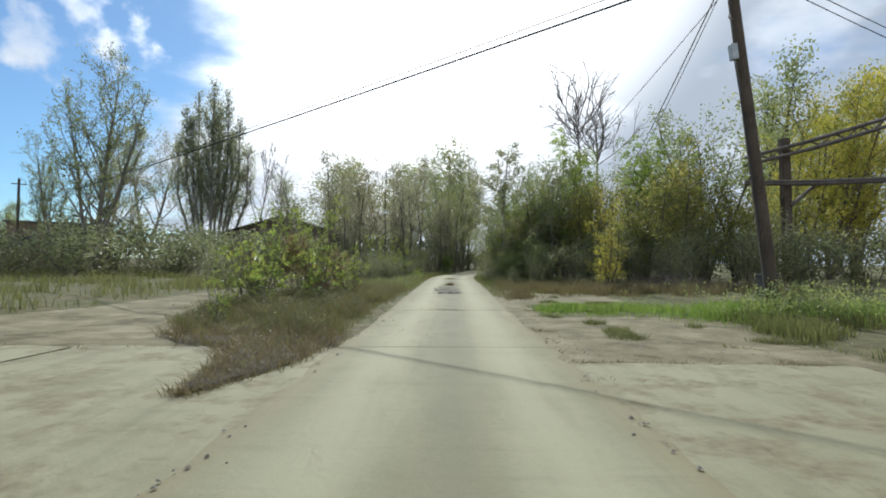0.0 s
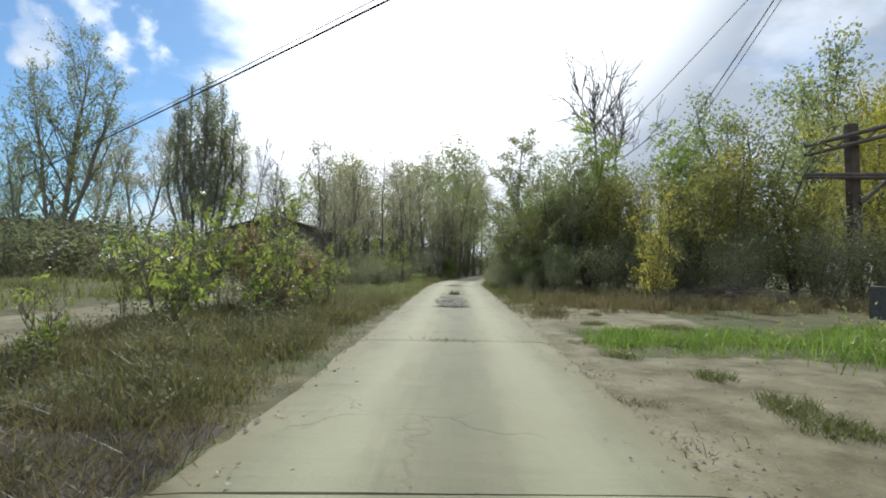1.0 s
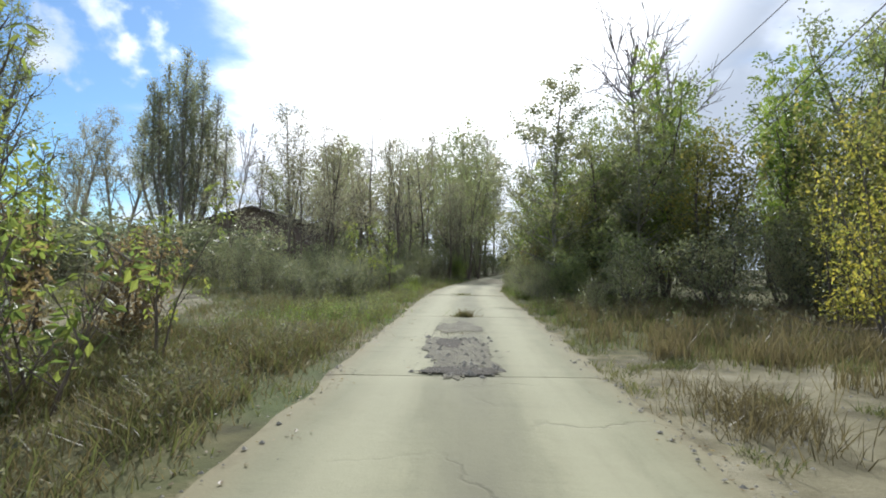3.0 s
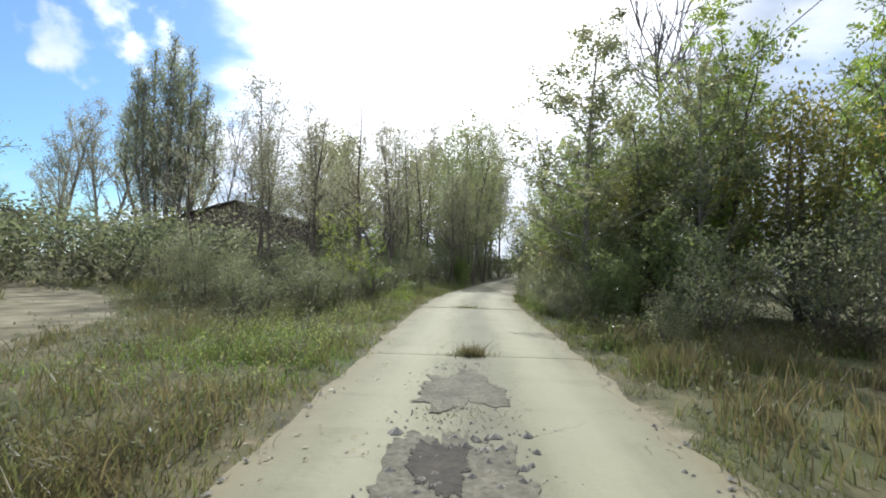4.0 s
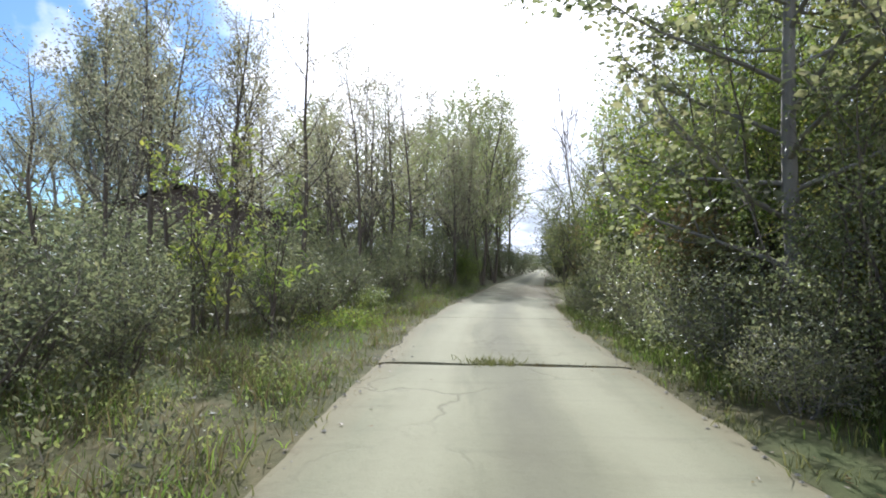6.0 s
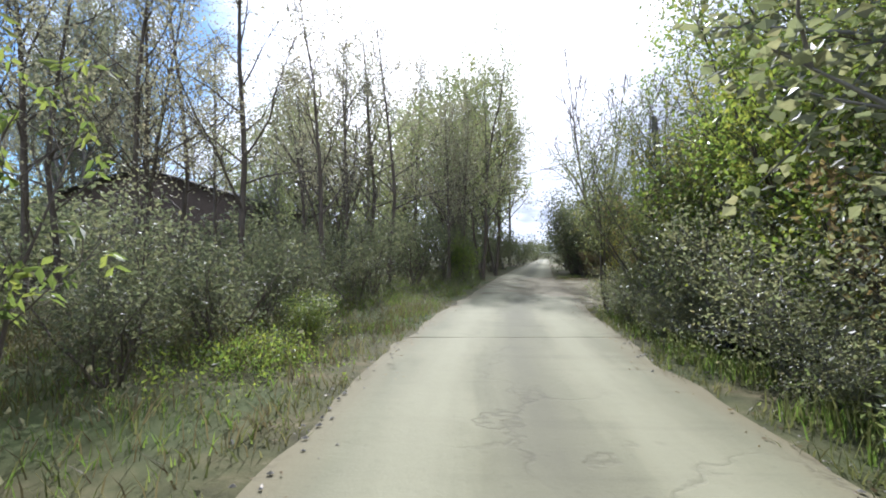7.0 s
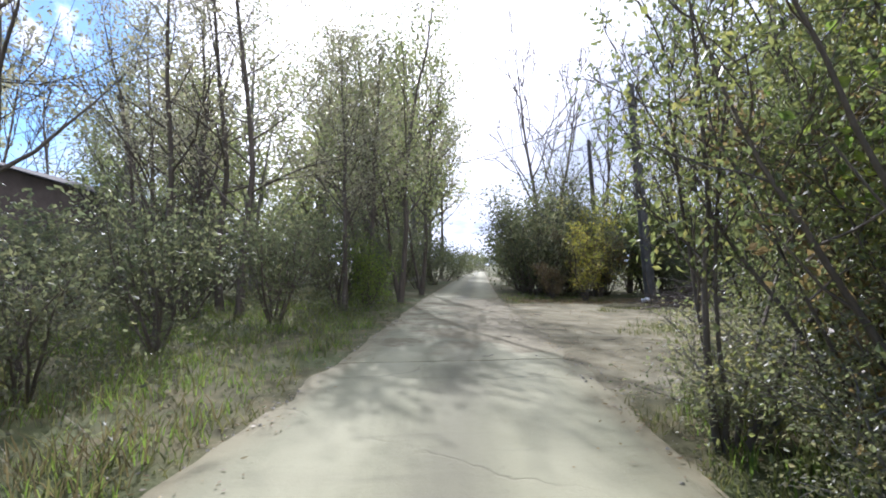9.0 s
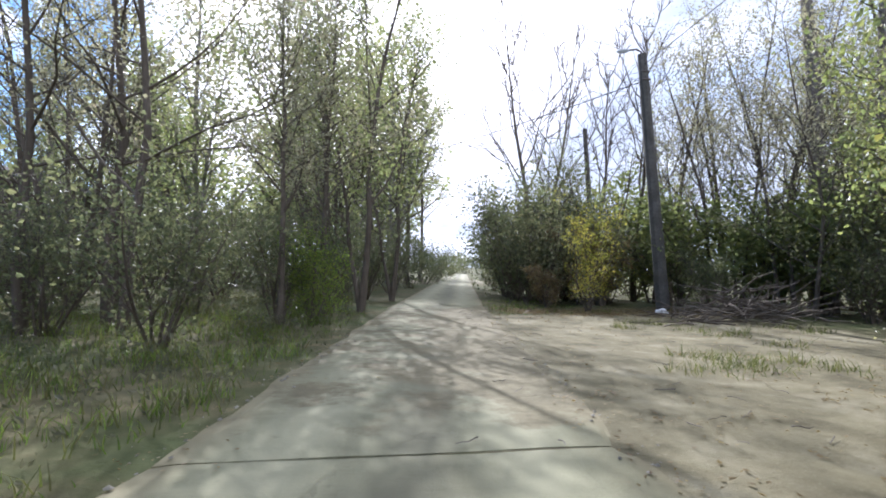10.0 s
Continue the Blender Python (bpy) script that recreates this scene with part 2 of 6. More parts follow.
def ground_material():
    """Soil with sparse green, bare pale dirt where the wheels go (painted mask 'bare')."""
    q = Mat("ground_soil")
    v = q.coord("Object")
    big = q.noise(v, 0.35, 4.0)
    mid = q.noise(v, 2.2, 6.0, 0.65)
    fine = q.noise(v, 24.0, 6.0, 0.7)
    soil = q.ramp(mid, [(0.3, (0.055, 0.05, 0.025)), (0.5, (0.095, 0.09, 0.04)), (0.7, (0.17, 0.14, 0.075))])
    green = q.ramp(fine, [(0.3, (0.04, 0.06, 0.018)), (0.7, (0.09, 0.115, 0.038))])
    cover = q.mix(q.range(big, 0.46, 0.66, 0.0, 0.8), soil, green)
    sand = q.ramp(mid, [(0.25, (0.111, 0.097, 0.055)), (0.5, (0.168, 0.150, 0.089)), (0.75, (0.227, 0.204, 0.127))])
    vor = q.n("ShaderNodeTexVoronoi")
    vor.inputs["Scale"].default_value = 16.0
    q.link(v, vor.inputs["Vector"])
    sand = q.mix(q.range(vor.outputs["Distance"], 0.0, 0.22, 0.45, 0.0), sand, (0.296, 0.273, 0.187))
    sand = q.mix(q.range(fine, 0.55, 0.75, 0.0, 0.6), sand, (0.103, 0.085, 0.049))
    # stains, with sunlit and shadowed patches put into the sand colour
    stain_shade = q.noise(v, 0.9, 5.0, 0.6)
    sand = q.mix(q.range(stain_shade, 0.36, 0.48, 0.55, 0.0), sand, (0.29, 0.265, 0.18))
    sand = q.mix(q.range(stain_shade, 0.52, 0.64, 0.0, 0.75), sand, (0.075, 0.066, 0.036))
    at = q.n("ShaderNodeAttribute", attribute_name="bare")
    edge = q.math("ADD", at.outputs["Fac"], q.math("MULTIPLY", q.math("SUBTRACT", mid, 0.5), 0.9))
    edge = q.math("ADD", edge, q.math("MULTIPLY", q.math("SUBTRACT", fine, 0.5), 0.5))
    col = q.mix(q.range(edge, 0.42, 0.6), cover, sand)
    h = q.math("ADD", q.math("MULTIPLY", mid, 0.5), q.math("MULTIPLY", fine, 0.35))
    return q.surface(col, 0.95, q.bump(h, 0.8, 0.05), 0.0, 0.2)


def concrete_material():
    """Old pale concrete: blotches, fine grit, hairline cracks, dusty wheel lines and grey wear."""
    q = Mat("road_concrete")
    v = q.coord("Object")
    big = q.noise(v, 0.45, 5.0, 0.6)
    streak = q.noise(q.coord("Object", (2.6, 0.35, 1.0)), 1.0, 5.0, 0.6)
    fine = q.noise(v, 38.0, 5.0, 0.75)
    speck = q.noise(v, 9.0, 5.0, 0.7)
    col = q.ramp(big, [(0.28, (0.172, 0.169, 0.102)), (0.5, (0.220, 0.216, 0.132)), (0.72, (0.264, 0.257, 0.160))])
    col = q.mix(q.range(streak, 0.5, 0.75, 0.0, 0.5), col, (0.148, 0.143, 0.086))
    col = q.mix(q.range(speck, 0.58, 0.72, 0.0, 0.45), col, (0.120, 0.111, 0.070))
    col = q.mix(q.range(fine, 0.5, 0.8, 0.0, 0.45), col, (0.136, 0.127, 0.083))
    smear = q.noise(q.coord("Object", (0.45, 3.2, 1.0)), 1.0, 6.0, 0.62)
    col = q.mix(q.range(smear, 0.55, 0.7, 0.0, 0.42), col, (0.128, 0.120, 0.075))
    # broad darker olive-brown mottling over all the slabs
    mottle = q.noise(q.coord("Object", (0.9, 0.5, 1.0)), 1.3, 6.0, 0.65)
    col = q.mix(q.range(mottle, 0.54, 0.68, 0.0, 0.5), col, (0.148, 0.140, 0.079))
    per = q.n("ShaderNodeObjectInfo").outputs["Random"]
    col = q.mix(q.range(per, 0.0, 1.0, 0.0, 0.22), col, (0.192, 0.177, 0.104))
    ac = q.n("ShaderNodeAttribute", attribute_name="across").outputs["Fac"]
    wob = q.math("ADD", ac, q.math("MULTIPLY", q.math("SUBTRACT", streak, 0.5), 0.35))
    mid = q.math("ABSOLUTE", q.math("SUBTRACT", wob, 0.03))
    col = q.mix(q.math("MULTIPLY", q.range(mid, 0.05, 0.3, 1.0, 0.0), q.range(big, 0.35, 0.6, 0.25, 0.75)), col, (0.128, 0.121, 0.078))
    lane = q.math("ABSOLUTE", q.math("SUBTRACT", q.math("ABSOLUTE", wob), 0.5))
    col = q.mix(q.range(lane, 0.05, 0.28, 0.55, 0.0), col, (0.318, 0.306, 0.2))
    rimf = q.range(q.math("ABSOLUTE", wob), 0.78, 1.0, 0.0, 0.75)
    col = q.mix(rimf, col, (0.188, 0.160, 0.089))
    vor = q.n("ShaderNodeTexVoronoi", feature="DISTANCE_TO_EDGE")
    vor.inputs["Scale"].default_value = 0.33
    warp = q.n("ShaderNodeVectorMath", operation="ADD")
    nz = q.n("ShaderNodeTexNoise")
    nz.inputs["Scale"].default_value = 1.6
    nz.inputs["Detail"].default_value = 5.0
    q.link(v, nz.inputs["Vector"])
    q.link(v, warp.inputs[0])
    q.link(nz.outputs["Color"], warp.inputs[1])
    q.link(warp.outputs[0], vor.inputs["Vector"])
    crack = q.math("MULTIPLY", q.range(vor.outputs["Distance"], 0.0, 0.012, 1.0, 0.0), q.range(big, 0.45, 0.6))
    col = q.mix(q.math("MULTIPLY", crack, 0.4), col, (0.096, 0.086, 0.054))
    # dirt carried on to the slabs from the turning place
    dirt = q.n("ShaderNodeAttribute", attribute_name="dirt").outputs["Fac"]
    grime = q.noise(q.coord("Object"), 1.5, 6.0, 0.68)
    de = q.math("ADD", dirt, q.math("MULTIPLY", q.math("SUBTRACT", grime, 0.5), 1.3))
    sand = q.ramp(speck, [(0.3, (0.110, 0.093, 0.050)), (0.55, (0.168, 0.145, 0.083)), (0.75, (0.226, 0.197, 0.116))])
    sand = q.mix(q.range(big, 0.5, 0.64, 0.0, 0.6), sand, (0.089, 0.077, 0.042))
    col = q.mix(q.range(de, 0.45, 0.62, 0.0, 0.92), col, sand)
    h = q.math("SUBTRACT", q.math("ADD", q.math("MULTIPLY", fine, 0.4), q.math("MULTIPLY", speck, 0.8)), crack)
    return q.surface(col, 0.88, q.bump(h, 0.45, 0.02), 0.0, 0.3)


def simple(name, a, b, scale=8.0, rough=0.8, bump=0.3, metal=0.0):
    q = Mat(name)
    v = q.coord("Object")
    f = q.noise(v, scale, 6.0, 0.65)
    g = q.noise(v, scale * 0.15, 4.0)
    col = q.mix(q.range(g, 0.35, 0.65, 0.0, 0.6), q.ramp(f, [(0.3, a), (0.7, b)]), tuple(0.6 * c for c in a))
    return q.surface(col, rough, q.bump(f, bump, 0.02), metal)


GROUND = ground_material()
CONCRETE = concrete_material()
JOINT_SOIL = simple("joint_soil", (0.036, 0.031, 0.022), (0.085, 0.072, 0.05), 20.0, 0.95, 0.8)
PATCH_GRIT = simple("patch_grit", (0.088, 0.08, 0.052), (0.215, 0.2, 0.138), 17.0, 0.95, 0.9)
GRAVEL = simple("gravel", (0.19, 0.175, 0.14), (0.34, 0.315, 0.255), 30.0, 0.9, 0.4)
POLE_CONCRETE = simple("pole_concrete", (0.085, 0.08, 0.07), (0.16, 0.15, 0.135), 14.0, 0.9)
STEEL = simple("weathered_steel", (0.10, 0.085, 0.075), (0.19, 0.16, 0.14), 12.0, 0.6, 0.2, 0.4)
GREY_PAINT = simple("grey_paint", (0.42, 0.45, 0.47), (0.55, 0.58, 0.60), 10.0, 0.5, 0.1)
CERAMIC = simple("ceramic", (0.35, 0.33, 0.3), (0.5, 0.48, 0.44), 20.0, 0.35, 0.1)
CABLE = simple("cable", (0.03, 0.03, 0.03), (0.06, 0.06, 0.06), 30.0, 0.6, 0.1)
BRICK_WALL = simple("house_render", (0.10, 0.078, 0.062), (0.155, 0.12, 0.095), 3.0, 0.9)
SHED_BRICK = simple("shed_brick", (0.2, 0.135, 0.11), (0.31, 0.22, 0.18), 5.0, 0.9)
ROOF_SHEET = simple("roof_sheet", (0.08, 0.075, 0.07), (0.14, 0.13, 0.125), 4.0, 0.85)
WHITE_PLASTIC = simple("white_plastic", (0.75, 0.75, 0.74), (0.85, 0.85, 0.84), 10.0, 0.4, 0.2)


# ---- mesh helpers ----
def np_mesh(name, verts, quads, material, smooth=False):
    """A mesh from numpy arrays; a quad whose last two corners agree is a triangle."""
    me = bpy.data.meshes.new(name)
    me.from_pydata(np.asarray(verts, dtype=float).tolist(), [], [tuple(f) if f[2] != f[3] else tuple(f[:3]) for f in np.asarray(quads, dtype=int).tolist()])
    me.materials.append(material)
    if smooth:
        me.polygons.foreach_set("use_smooth", [True] * len(me.polygons))
    me.update()
    return me


def part(name, bm_or_mesh, material, parent, label=""):
    """One mesh object under a thing or under a part."""
    if isinstance(bm_or_mesh, bmesh.types.BMesh):
        me = bpy.data.meshes.new(name)
        bm_or_mesh.to_mesh(me)
        bm_or_mesh.free()
        me.materials.append(material)
    else:
        me = bm_or_mesh
    ob = new(name, me)
    ob.parent = parent
    if label:
        tagged(ob, label)
    return ob


def thing(name, m, label, category, group="", kind=""):
    ob = new(name)
    ob.empty_display_size = 0.3
    ob.matrix_basis = m
    return tagged(ob, label, category, group, kind)


def box(bm, size, m, bevel=0.0):
    made = bmesh.ops.create_cube(bm, size=1.0, matrix=m @ Matrix.Diagonal((*size, 1)))
    if bevel:
        edges = list({e for v in made["verts"] for e in v.link_edges})
        bmesh.ops.bevel(bm, geom=edges, offset=bevel, segments=2, affect="EDGES", profile=0.6)


def tube(pts, radii, sides):
    """Vertices and quads of a tapered tube along a line of points."""
    pts, radii = np.asarray(pts, float), np.asarray(radii, float)
    k = len(pts)
    d = np.gradient(pts, axis=0)
    d /= np.linalg.norm(d, axis=1)[:, None] + 1e-9
    ref = np.where(np.abs(d[:, 2:3]) > 0.9, np.array([[1.0, 0, 0]]), np.array([[0, 0, 1.0]]))
    u = np.cross(d, ref)
    u /= np.linalg.norm(u, axis=1)[:, None] + 1e-9
    w = np.cross(d, u)
    a = np.linspace(0, 2 * np.pi, sides, endpoint=False)
    ring = u[:, None, :] * np.cos(a)[None, :, None] + w[:, None, :] * np.sin(a)[None, :, None]
    v = (pts[:, None, :] + ring * radii[:, None, None]).reshape(-1, 3)
    i = np.arange(k - 1)[:, None] * sides
    j = np.arange(sides)[None, :]
    jn = (j + 1) % sides
    q = np.stack([i + j, i + jn, i + sides + jn, i + sides + j], axis=-1).reshape(-1, 4)
    return v, q


def join(chunks):
    vs, qs, off = [], [], 0
    for v, q in chunks:
        vs.append(v)
        qs.append(q + off)
        off += len(v)
    return np.concatenate(vs), np.concatenate(qs)


def unit(v):
    return v / (np.linalg.norm(v, axis=-1, keepdims=True) + 1e-9)


# ---- plants ----
def branch_line(rng, start, way, length, n, wander, up):
    """A wandering line that bends upwards by 'up'."""
    pts, p, d = [np.array(start, float)], np.array(start, float), unit(np.array(way, float))
    for _ in range(n):
        d = unit(d + rng.normal(0, wander, 3) + np.array([0, 0, up / n]))
        p = p + d * length / n
        pts.append(p.copy())
    return np.array(pts)


def grow(rng, h, r0, limbs, base=0.25, angle=(35, 60), reach=(0.35, 0.12), up=0.5, twigs=6, twig=0.35, fine=0, lean=(0.0, 0.0),
         wander=0.05, start=(0, 0, 0), twig_r=0.35, rmin=0.004, sides=7):
    """Tubes of a trunk with limbs and twigs, and the line pieces on which leaves sit."""
    tubes, segs = [], []
    trunk = branch_line(rng, start, (lean[0], lean[1], 1.0), h, 9, wander, 0.25)
    fr = np.linspace(0, 1, 10)
    tr = r0 * (1 - fr) ** 0.8 + r0 * 0.06
    tr[0] *= 1.35
    tubes.append((trunk, tr, sides))
    segs.append((trunk[-3], trunk[-1]))
    spin = rng.uniform(0, 6.28)
    for i in range(limbs):
        f = base + (0.98 - base) * (i + rng.uniform(0, 0.9)) / limbs
        x = f * 9
        k = min(int(x), 8)
        p = trunk[k] + (trunk[k + 1] - trunk[k]) * (x - k)
        spin += 2.4 + rng.uniform(-0.5, 0.5)
        tilt = radians(rng.uniform(*angle))
        way = (math.sin(tilt) * math.cos(spin), math.sin(tilt) * math.sin(spin), math.cos(tilt))
        g = (f - base) / (1 - base)
        ln = h * (reach[0] + (reach[1] - reach[0]) * g) * rng.uniform(0.65, 1.15)
        lim = branch_line(rng, p, way, ln, 5, 0.13, up)
        r = max(np.interp(f, fr, tr) * 0.5, 0.008, rmin * 2.2)
        tubes.append((lim, np.linspace(r, max(r * 0.15, rmin), 6), 5 if sides > 5 else 4))
        segs.append((lim[-2], lim[-1]))
        for j in range(twigs):
            t = rng.uniform(0.25, 0.98) * 5
            kk = min(int(t), 4)
            q = lim[kk] + (lim[kk + 1] - lim[kk]) * (t - kk)
            dd = unit(lim[kk + 1] - lim[kk])
            way = unit(dd + rng.normal(0, 0.55, 3) + np.array([0, 0, 0.15]))
            tl = ln * twig * rng.uniform(0.6, 1.2)
            tw = branch_line(rng, q, way, tl, 3, 0.16, up * 0.5)
            if sides > 5:
                tubes.append((tw, np.linspace(max(r * twig_r, 0.006, rmin * 1.3), max(0.003 + r * 0.05, rmin * 0.8), 4), 3))
            else:
                tubes.append((tw[[0, 2, 3]], np.array([max(r * twig_r, 0.006), 0.005, 0.004]), 3))
            segs.append((tw[0], tw[1]))
            segs.append((tw[1], tw[2]))
            segs.append((tw[2], tw[3]))
            for _ in range(fine):
                kk = rng.integers(0, 3)
                a = tw[kk] + (tw[kk + 1] - tw[kk]) * rng.uniform(0, 1)
                way = unit(unit(tw[3] - tw[0]) + rng.normal(0, 0.6, 3))
                fw = branch_line(rng, a, way, tl * 0.45, 2, 0.15, up * 0.4)
                tubes.append((fw, np.array([max(r * 0.14, rmin), max(0.004, rmin * 0.8), max(0.003, rmin * 0.6)]), 3))
                segs.append((fw[0], fw[2]))
    return tubes, segs


def leaf_cloud(rng, segs, n, size, spread, droop=0.4, aspect=0.6, pairs=0):
    """Folded leaves along the line pieces; pairs > 0 makes feathered leaves of that many leaflet pairs."""
    a = np.array([s[0] for s in segs])
    b = np.array([s[1] for s in segs])
    ln = np.linalg.norm(b - a, axis=1)
    pick = rng.choice(len(a), n, p=ln / ln.sum())
    t = rng.uniform(0.0, 1.08, n)[:, None]
    p = a[pick] + (b - a)[pick] * t + rng.normal(0, spread, (n, 3))
    axis = unit(rng.normal(0, 1, (n, 3)) + unit((b - a)[pick]) * 0.8 + np.array([0, 0, -droop]))
    side = unit(np.cross(axis, rng.normal(0, 1, (n, 3)) + np.array([0, 0, 0.8])))
    L = size * rng.uniform(0.6, 1.25, n)[:, None]
    if pairs:
        frond = unit(axis * 1.0 + np.array([0, 0, 0.2]))
        flen = L * pairs * 0.55
        ps, ax, sd, Ls = [], [], [], []
        for k in range(pairs):
            for s in (-1, 1):
                f = (k + 0.6) / pairs
                q = p + frond * flen * f + np.array([0, 0, -1.0]) * flen * f * f * 0.35
                w = unit(side * s + frond * 0.45 + np.array([0, 0, -0.25]) + rng.normal(0, 0.12, (n, 3)))
                ps.append(q)
                ax.append(w)
                sd.append(unit(frond + rng.normal(0, 0.1, (n, 3))))
                Ls.append(L * (1.05 - 0.35 * abs(f - 0.45)))
        p, axis, side, L = (np.concatenate(z) for z in (ps, ax, sd, Ls))
    norm = np.cross(axis, side)
    fold = L * 0.10
    m = len(p)
    v = np.empty((m, 4, 3))
    v[:, 0] = p
    v[:, 1] = p + axis * L * 0.45 + side * L * aspect * 0.5 + norm * fold
    v[:, 2] = p + axis * L - norm * fold * 0.6
    v[:, 3] = p + axis * L * 0.45 - side * L * aspect * 0.5 + norm * fold
    q = np.arange(m * 4).reshape(m, 4)
    return v.reshape(-1, 3), q


def plant(name, label, category, stems, leaves, bark, leafmat, seed, at=None, group=""):
    """stems: list of settings for grow(); leaves: settings for leaf_cloud(), or None for a bare one."""
    rng = np.random.default_rng(seed)
    tubes, segs = [], []
    for s in stems:
        tb, sg = grow(rng, **s)
        tubes += tb
        segs += sg
    ob = thing(name, at or pose(0, 0, -200), label, category, group)
    v, q = join([tube(*t) for t in tubes])
    part("trunk", np_mesh("trunk", v, q, bark, True), None, ob)
    if leaves:
        v, q = leaf_cloud(rng, segs, **leaves)
        part("crown", np_mesh("crown", v, q, leafmat), None, ob)
    return ob


def stems_of(rng, count, spread, h, r, **kw):
    """Several stems that lean outwards from one root."""
    out = []
    for i in range(count):
        a = 6.28 * i / count + rng.uniform(-0.5, 0.5)
        k = rng.uniform(0.1, 1.0) * spread
        out.append(dict(h=h * rng.uniform(0.65, 1.05), r0=r * rng.uniform(0.7, 1.1), lean=(k * math.cos(a), k * math.sin(a)),
                        start=(0.25 * k * math.cos(a), 0.25 * k * math.sin(a), -0.05), **kw))
    return out


PLACED = {}


def put(src, x, y, scale=1.0, turn=None, squash=1.0, tilt=0.0, label="", group=""):
    """Plant a kind at (x, y): the first time the model itself, then copies."""
    n = PLACED.get(src.name, 0)
    PLACED[src.name] = n + 1
    if turn is None:
        turn = (n * 137.5 + x * 31.0 + y * 17.0) % 360
    base = pose(x, y, ground_z(x, y) - 0.03, tilt, 0, turn)
    size = Vector((scale * squash, scale * squash, scale))
    if n == 0:
        src.matrix_basis = base @ Matrix.Diagonal((*size, 1))
        ob = src
    else:
        ob = copy_thing(src, base @ Matrix.Diagonal((size[0] / src.scale[0], size[1] / src.scale[1], size[2] / src.scale[2], 1)))
    if label or group:
        tagged(ob, label, "", group)
    return ob


# ---- lie of the land ----
ROAD_MID = [(-0.35, -60), (-0.2, -10), (-0.15, 0), (-0.1, 6), (0.05, 13), (0.15, 19), (0.3, 27), (0.45, 35), (0.65, 40.5), (1.2, 45.5),
            (1.75, 49), (2.3, 53), (2.95, 58), (3.7, 63), (4.9, 70), (6.9, 82), (10.0, 100), (17.0, 141), (27.0, 200)]
RMY = np.array([p[1] for p in ROAD_MID], float)
RMX = np.array([p[0] for p in ROAD_MID], float)


def road_x(y):
    return float(np.interp(y, RMY, RMX))


def half_width(y):
    return float(np.interp(y, [-10, 4, 10, 30, 45, 60, 90], [1.7, 1.68, 1.6, 1.7, 1.62, 1.45, 1.4]))


TRACK = np.array([(-1.0, 0.5), (-4.6, 5.0), (-7.6, 9.5), (-8.3, 15), (-8.0, 21), (-7.8, 26.5), (-9.2, 31), (-12.5, 35.5), (-17, 40), (-26, 47)], float)


def line_distance(x, y, pts):
    best = 1e9
    for (ax, ay), (bx, by) in zip(pts[:-1], pts[1:]):
        ux, uy = bx - ax, by - ay
        t = max(0.0, min(1.0, ((x - ax) * ux + (y - ay) * uy) / (ux * ux + uy * uy)))
        best = min(best, math.hypot(x - ax - t * ux, y - ay - t * uy))
    return best


def soft(v, a, b):
    t = max(0.0, min(1.0, (v - a) / (b - a)))
    return t * t * (3 - 2 * t)


def bareness(x, y):
    """1 on bare dirt, 0 under plants."""
    d = x - road_x(y)
    w = half_width(y)
    v = 0.0
    tw = 1.35 + 2.4 * soft(15 - y, 0, 8)
    v = max(v, 1 - soft(line_distance(x, y, TRACK), tw * 0.7, tw * 1.25))
    # the yard beside the road before and behind the green strip
    if y < 26:
        n = noise.noise(Vector((x * 0.35, y * 0.35, 3.0))) * 0.8
        yard = soft(d, w - 1.5, w) * (1 - soft(d, 5.2 + n, 7.0 + n))
        yard *= 1 - soft(y + n, 20.5, 24.0)
        strip = soft(y + n * 0.6, 12.0, 12.9) * (1 - soft(y + n * 0.6, 14.9, 15.8)) * soft(d, w + 0.4, w + 1.0)
        v = max(v, yard * (1 - strip))
    # turning place further on
    yd = soft(y, 45.5, 49.0) * (1 - soft(y - (d - 2) * 0.25, 58.0, 61.0)) * soft(d, 0, w) * (1 - soft(d, 4.0 + soft(y, 49, 55) * 3.5, 5.5 + soft(y, 49, 55) * 5))
    v = max(v, yd)
    # worn shoulders
    v = max(v, (1 - soft(abs(d), w + 0.05, w + 0.4)) * (0.62 if d > 0 and y < 25 else 0.4))
    # the far crossing
    v = max(v, soft(y, 84, 88) * (1 - soft(y, 95, 99)) * (1 - soft(abs(d), 6, 9)))
    return v


def ground_z(x, y):
    d = abs(x - road_x(y))
    w = half_width(y)
    off = soft(d, w - 0.1, w + 3.0)
    z = -0.045 + noise.noise(Vector((x * 0.55, y * 0.55, 0.0))) * 0.035 * (0.25 + off)
    z += noise.noise(Vector((x * 0.12, y * 0.12, 7.0))) * 0.16 * soft(d, 4, 14)
    if d < w + 0.3:
        z = min(z, -0.045)
    if x > road_x(y):
        z += 0.036 * soft(y, 46.5, 50.0) * (1 - soft(y, 59.0, 62.5)) * (1 - soft(d, w + 0.8, w + 2.5))
    return z


